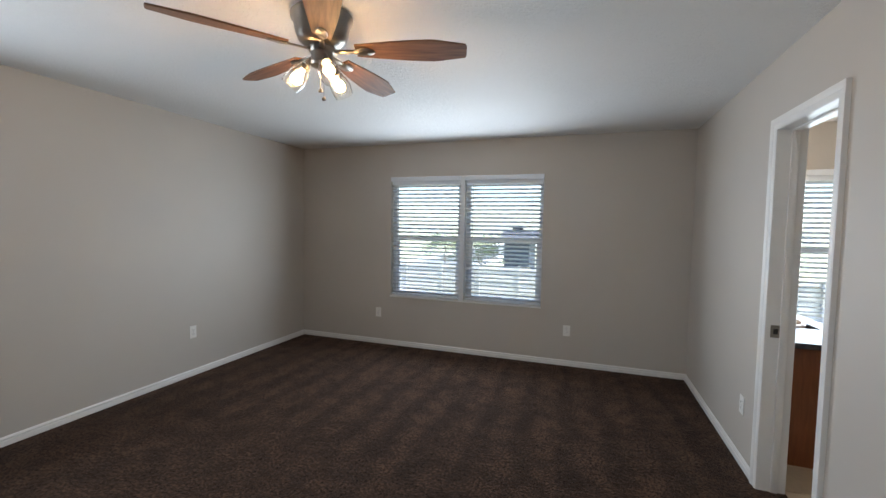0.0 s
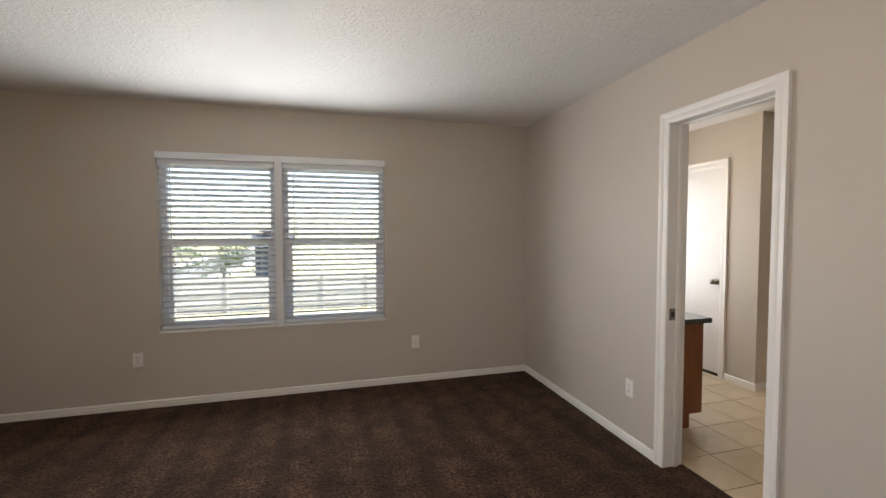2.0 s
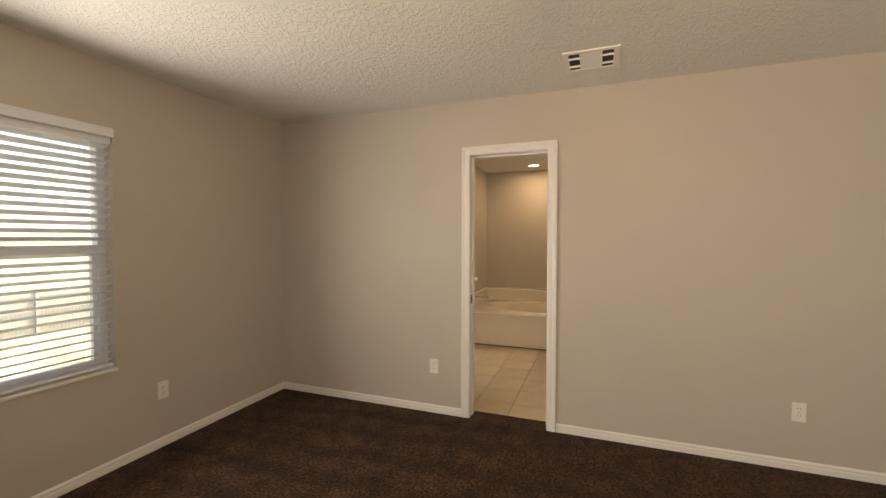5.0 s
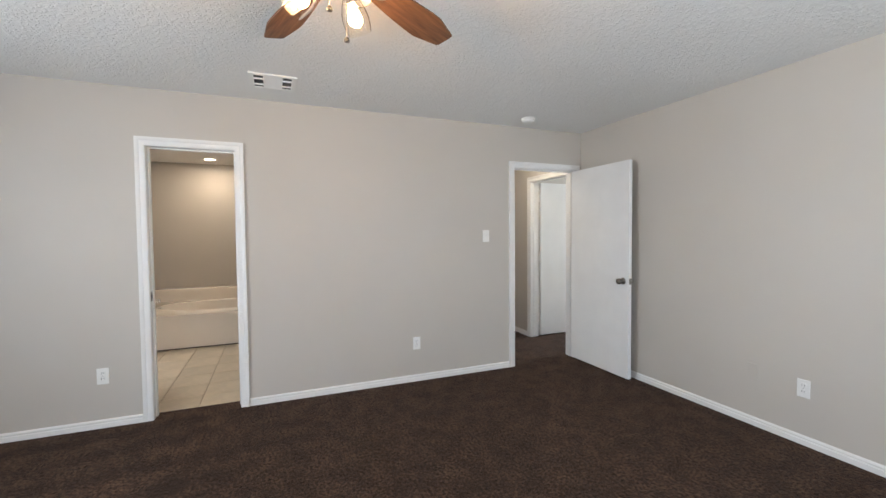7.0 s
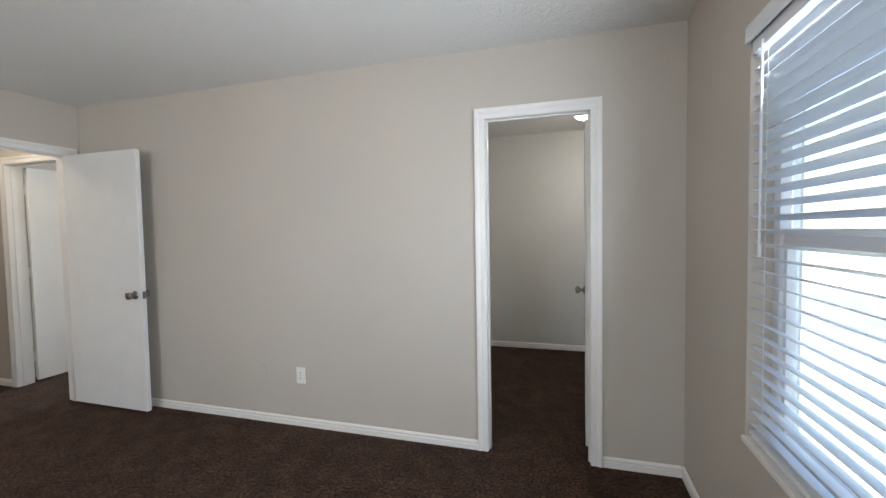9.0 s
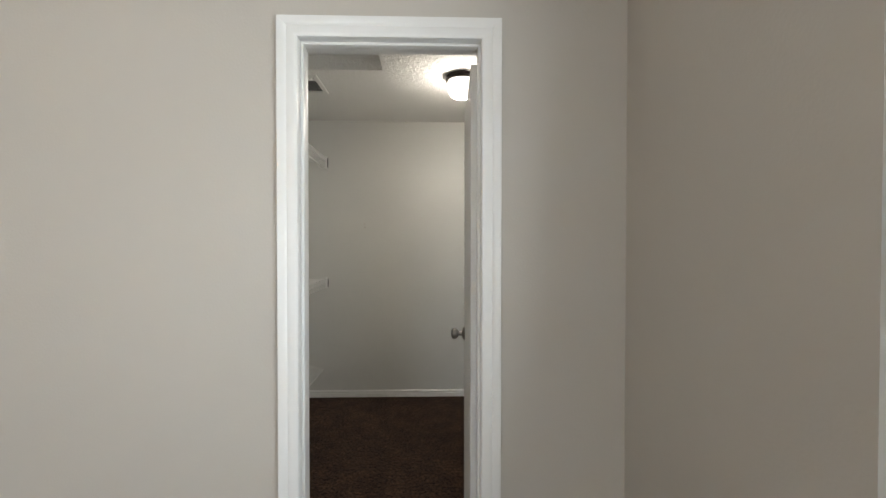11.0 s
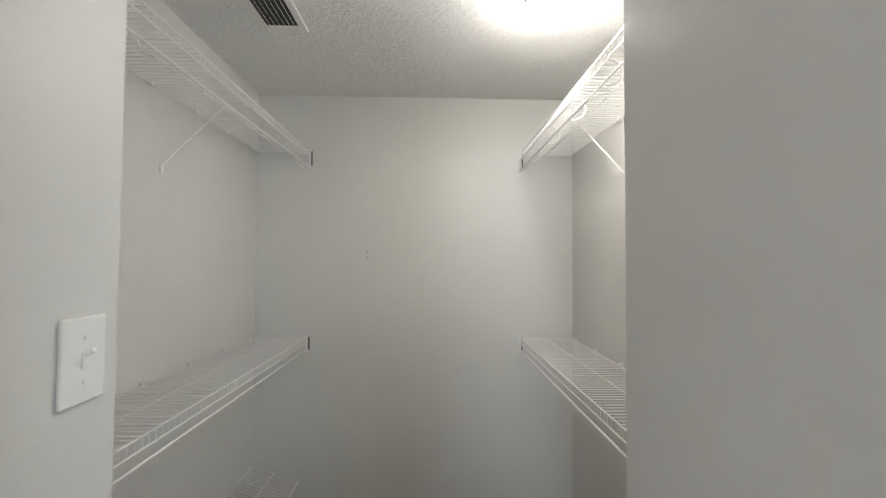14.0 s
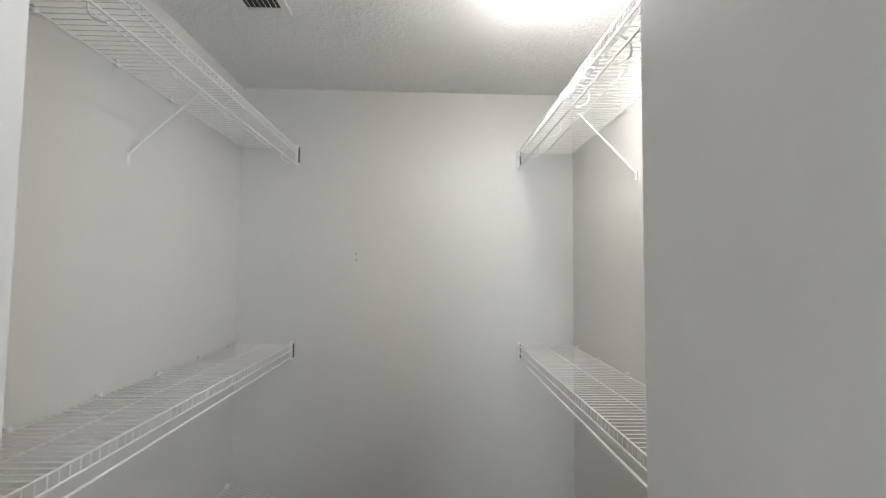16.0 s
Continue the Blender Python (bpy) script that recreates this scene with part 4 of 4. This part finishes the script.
tf = thing("tub_spout", pose(3.56, 3.612, 0.545), "chrome bathtub spout on the wall", "tub spout")
bm = lathe([(0, 0), (0.032, 0), (0.030, 0.012), (0.022, 0.02), (0.022, 0.17), (0.026, 0.19), (0.022, 0.205), (0, 0.207)], 20, m=pose(0, 0, 0, 90, 0, 0))
rod(bm, (0, -0.185, 0), (0, -0.185, -0.035), 0.014, 12)
part("spout", bm, CHROME, tf, smooth=True)
tv = thing("tub_valve", pose(3.54, 3.658, 0.82), "chrome bathtub valve handle on the wall", "tub valve")
part("escutcheon", lathe([(0, 0), (0.075, 0), (0.072, 0.008), (0.03, 0.014), (0.024, 0.04), (0, 0.04)], 28, m=pose(0, 0, 0, 90, 0, 0)), CHROME, tv, smooth=True)
hd = lathe([(0, 0.04), (0.030, 0.042), (0.036, 0.06), (0.028, 0.08), (0, 0.084)], 20, m=pose(0, 0, 0, 90, 0, 0))
rod(hd, (0, -0.065, 0), (0.05, -0.07, -0.035), 0.009, 10)
part("handle", hd, CHROME, tv, smooth=True)

# vanity light on the bathroom wall
vl = thing("vanity_light", pose(1.047, 3.95, 2.05), "brushed nickel vanity light bar with white shades, lit", "wall light")
part("back_plate", box(0, 0.03, -0.3, 0.3, -0.05, 0.05, 0.005), NICKEL, vl)
for y in (-0.2, 0, 0.2):
    q = part("shade", lathe([(0.025, 0.05), (0.05, 0.03), (0.062, -0.06), (0.06, -0.06), (0.045, 0.02), (0.02, 0.045)], 20, m=Matrix.Translation((0.10, y, -0.01))), GLOBE, vl, "lit frosted glass shade", smooth=True)
    q.visible_shadow = False

# ---- rooms off the hall ----
vanity(pose(2.97, -2.5, 0) @ Matrix.Identity(4), 1.25, 0.6, 0.84, "dark cherry vanity cabinet in a further bathroom", doors=2).matrix_world = pose(3.575, -1.22, 0, 0, 0, 180)
c2 = thing("countertop", pose(0, 0, 0), "dark countertop in a further bathroom", "countertop")
part("top", box(2.94, 3.575, -2.49, -1.20, 0.84, 0.878, 0.004), COUNTER, c2)
m2 = thing("wall_mirror", pose(0, 0, 0), "large frameless mirror in a further bathroom", "mirror")
part("mirror_glass", box(3.572, 3.578, -2.4, -1.25, 0.98, 1.86, 0.001), MIRROR, m2)
v2 = thing("vanity_light", pose(3.575, -1.62, 2.05), "warm lit vanity light bar in a further bathroom", "wall light")
part("back_plate", box(-0.03, 0, -0.32, 0.32, -0.05, 0.05, 0.005), NICKEL, v2)
for y in (-0.22, 0, 0.22):
    q = part("globe", lathe([(0, 0.055), (0.035, 0.045), (0.055, 0.0), (0.035, -0.045), (0, -0.055)], 20, m=Matrix.Translation((-0.09, y, 0))), BULB, v2, "lit globe bulb", smooth=True)
    q.visible_shadow = False

# ---- outdoors ----
GZ = -2.9
tagged(part("ground", box(-400, 400, -400, 400, GZ - 0.5, GZ), GRASS), "mown dry lawn reaching far away", "ground", kind="structure")
tagged(part("road", box(-19, -12, -200, 200, GZ - 0.1, GZ + 0.01), ASPHALT), "grey asphalt residential street", "road", kind="structure")
for x0, x1 in ((-11.9, -10.4), (-21.0, -19.6)):
    tagged(part("pavement", box(x0, x1, -200, 200, GZ - 0.1, GZ + 0.12, 0.01), CONCRETE), "pale concrete pavement", "pavement", kind="structure")
for x in (-12.0, -19.15):
    tagged(part("kerb", box(x, x + 0.15, -200, 200, GZ - 0.1, GZ + 0.13, 0.02), CONCRETE), "pale concrete kerb", "kerb", kind="structure")
tagged(part("driveway", box(-10.4, -4.4, -7.5, -1.5, GZ - 0.1, GZ + 0.04), CONCRETE), "pale concrete driveway", "driveway", kind="structure")
tagged(part("driveway", box(-29, -21.0, -16, -9, GZ - 0.1, GZ + 0.04), CONCRETE), "pale concrete driveway across the street", "driveway", kind="structure")
slab("foundation_storey", STUCCO, -3.74, 4.6, -4.22, 4.83, GZ, -0.16, "pale facade of the storey below", "wall")
slab("roof_slab", ROOF, -4.1, 5.0, -4.6, 5.2, H + 0.20, H + 0.32, "grey shingle roof over the rooms", "roof")

# back fence
fence = thing("fence", pose(0, 25, GZ), "weathered wooden board fence behind the yard", "fence")
posts, boards = box(-0.05, 0.05, -0.05, 0.05, 0, 2.05, 0.006), box(-0.068, 0.068, -0.01, 0.01, 0.05, 1.92, 0.004)
pm, bmn = finish(posts, FENCEWOOD, "post"), finish(boards, FENCEWOOD, "board")
for i in range(13):
    o = new("post", pm)
    o.parent, o.location = fence, (-16 + i * 2.45, -0.07, 0)
for i in range(205):
    o = new("board", bmn)
    o.parent, o.location = fence, (-16 + i * 0.144, 0.02, random.uniform(-0.02, 0.02))
for z in (0.4, 1.1, 1.75):
    part("rail", box(-16, 13.4, -0.04, 0.0, z - 0.045, z + 0.045), FENCEWOOD, fence)


def house(m, w, d, h, ridge, wallmat, label, chimney=False, wins=2, garage=False):
    root = thing("house", m, label, "house")
    part("wall", box(-w / 2, w / 2, 0, d, 0, h), wallmat, root)
    bm = bmesh.new()
    e = 0.45
    prof = [(-d / 2 - e, 0), (d / 2 + e, 0), (0, ridge)]
    prism(prof, w + 2 * e, bm, Matrix(((0, 1, 0, -w / 2 - e), (1, 0, 0, d / 2), (0, 0, 1, h), (0, 0, 0, 1))))
    roof = part("roof", bm, ROOF, root)
    if chimney:
        c = part("chimney", box(-0.6, 0.1, d / 2 - 0.35, d / 2 + 0.35, h + ridge - 0.6, h + ridge + 0.22, 0.02), SIDING, roof)
        part("chimney_cap", box(-0.85, 0.35, d / 2 - 0.5, d / 2 + 0.5, h + ridge + 0.22, h + ridge + 0.32), ROOF, roof)
    for i in range(wins):
        x = -w / 2 + w * (i + 0.5) / wins
        wn = part("window", box(x - 0.5, x + 0.5, -0.04, 0.0, 0.9, 2.1, 0.01), VINYL, root)
        part("pane", box(x - 0.43, x + 0.43, -0.055, -0.042, 0.97, 2.03), DARK, wn)
    if garage:
        part("garage_door", box(w / 2 - 5.2, w / 2 - 0.6, -0.06, 0.0, 0.0, 2.2, 0.02), WHITE, root)
    return root


house(pose(-4.72, 30, GZ), 1.8, 4, 3.35, 0.75, SIDING, "narrow dark blue-grey house with a chimney beyond the back fence", True, wins=0)
house(pose(-30, -10, GZ, 0, 0, 90), 13, 9, 3.0, 2.2, STUCCO, "pale house with garage across the street", garage=True, wins=3)
house(pose(-30, -30, GZ, 0, 0, 90), 13, 9, 3.0, 2.2, STUCCO, "pale house with garage across the street", garage=True, wins=3)
house(pose(-30, 12, GZ, 0, 0, 90), 13, 9, 3.0, 2.2, STUCCO, "pale house with garage across the street", garage=True, wins=3)


def leaf_cluster():
    bm = bmesh.new()
    for k in range(26):
        p = Vector((random.gauss(0, 0.22), random.gauss(0, 0.22), random.gauss(0, 0.18)))
        q = Euler((random.uniform(0, 6.3), random.uniform(0, 6.3), random.uniform(0, 6.3))).to_matrix()
        vs = [bm.verts.new(p + q @ Vector(v)) for v in ((-0.035, 0, 0), (0, -0.07, 0.012), (0.035, 0, 0), (0, 0.09, 0.012))]
        bm.faces.new(vs)
    return finish(bm, LEAF, "leaves")


def tree(place, height, spread, count, label):
    root = thing("tree", Matrix.Translation(place), label, "tree")
    bm = bmesh.new()
    prev, r = Vector((0, 0, 0)), 0.16 * height / 5
    tips = []
    for k in range(4):
        nxt = prev + Vector((random.uniform(-0.12, 0.12), random.uniform(-0.12, 0.12), height * 0.16))
        m = Matrix.Translation((prev + nxt) / 2) @ (nxt - prev).to_track_quat("Z", "Y").to_matrix().to_4x4()
        bmesh.ops.create_cone(bm, cap_ends=True, segments=9, radius1=r, radius2=r * 0.82, depth=(nxt - prev).length, matrix=m)
        prev, r = nxt, r * 0.82
        if k >= 1:
            for _ in range(3):
                a = random.uniform(0, 6.28)
                tip = nxt + Vector((math.cos(a) * spread * random.uniform(0.4, 0.8), math.sin(a) * spread * random.uniform(0.4, 0.8), height * random.uniform(0.10, 0.28)))
                rod(bm, nxt, tip, r * 0.35, 6)
                tips.append(tip)
    part("trunk", bm, BARK, root)
    src = leaf_cluster()
    co = np.array([v.co[:] for v in src.vertices])
    verts, faces = [], []
    for _ in range(count):
        t = random.choice(tips) + Vector((random.gauss(0, spread * 0.3), random.gauss(0, spread * 0.3), random.gauss(0, height * 0.07)))
        s = random.uniform(0.8, 1.5)
        n0 = len(verts)
        verts += [tuple(c * s + np.array(t)) for c in co]
        faces += [(n0 + i, n0 + i + 1, n0 + i + 2, n0 + i + 3) for i in range(0, len(co), 4)]
    me = bpy.data.meshes.new("crown")
    me.from_pydata(verts, [], faces)
    me.materials.append(LEAF)
    crown = new("crown", me)
    crown.parent = root


tree((-8.4, 34, GZ), 3.5, 1.9, 70, "leafy green tree beyond the back fence")
tree((-12.5, 37, GZ), 3.6, 2.0, 70, "leafy green tree beyond the back fence")
tree((-24, -5.5, GZ), 4.6, 1.9, 110, "small street tree across the road")
tree((9.6, 46, GZ), 3.6, 1.6, 90, "low green tree behind the fence")


def parked_car(m, paint, label):
    root = thing("parked_car", m, label, "car")
    prof = [(-2.2, 0.35), (-2.2, 0.75), (-2.05, 0.95), (-1.2, 1.02), (-0.75, 1.42), (0.75, 1.45), (1.45, 1.05), (2.1, 0.92), (2.22, 0.6), (2.2, 0.35)]
    bm = prism(prof, 1.76, m=pose(0, -0.88, 0))
    bmesh.ops.bevel(bm, geom=list(bm.edges), offset=0.06, segments=2, affect="EDGES")
    part("body", bm, paint, root, smooth=True)
    gl = [(-1.05, 1.05), (-0.70, 1.37), (0.70, 1.39), (1.25, 1.07)]
    part("side_glass", prism(gl, 1.80, m=pose(0, -0.90, 0)), DARK, root, "dark side windows")
    for x in (-1.4, 1.4):
        for y in (-0.86, 0.86):
            w = part("wheel", lathe([(0, -0.1), (0.30, -0.1), (0.32, -0.06), (0.32, 0.06), (0.30, 0.1), (0, 0.1)], 24, m=pose(x, y, 0.32, 90, 0, 0)), DARK, root, smooth=True)
            part("rim", lathe([(0, -0.105), (0.19, -0.105), (0.2, 0.105), (0, 0.105)], 18, m=pose(x, y, 0.32, 90, 0, 0)), CHROME, w, smooth=True)


CARBLUE = material("dark_blue_car_paint", (0.05, 0.08, 0.13), 0.25, 0.3, coat=0.5)
parked_car(pose(-17.9, -7.0, GZ, 0, 0, 90), CARBLUE, "dark blue car parked along the street")

# ---- floor tiles, last ----
T = 0.31
tile_mesh = finish(box(-T / 2 + 0.003, T / 2 - 0.003, -T / 2 + 0.003, T / 2 - 0.003, -0.008, 0.0, 0.0015), TILE, "tile")
for i in range(-1, 10):
    for j in range(-5, 6):
        x, y = 1.32 + (i + 0.5) * T, 2.935 + (j + 0.5) * T
        x0, x1, y0, y1 = max(x - T / 2, 1.06), min(x + T / 2, 4.4), max(y - T / 2, 1.6), min(y + T / 2, YN)
        if x1 - x0 < 0.02 or y1 - y0 < 0.02:
            continue
        o = new("tile", tile_mesh)
        o.parent = bath_floor
        o.matrix_basis = Matrix.Translation(((x0 + x1) / 2, (y0 + y1) / 2, random.uniform(-0.0006, 0.0006))) @ Matrix.Diagonal(((x1 - x0) / T, (y1 - y0) / T, 1, 1))
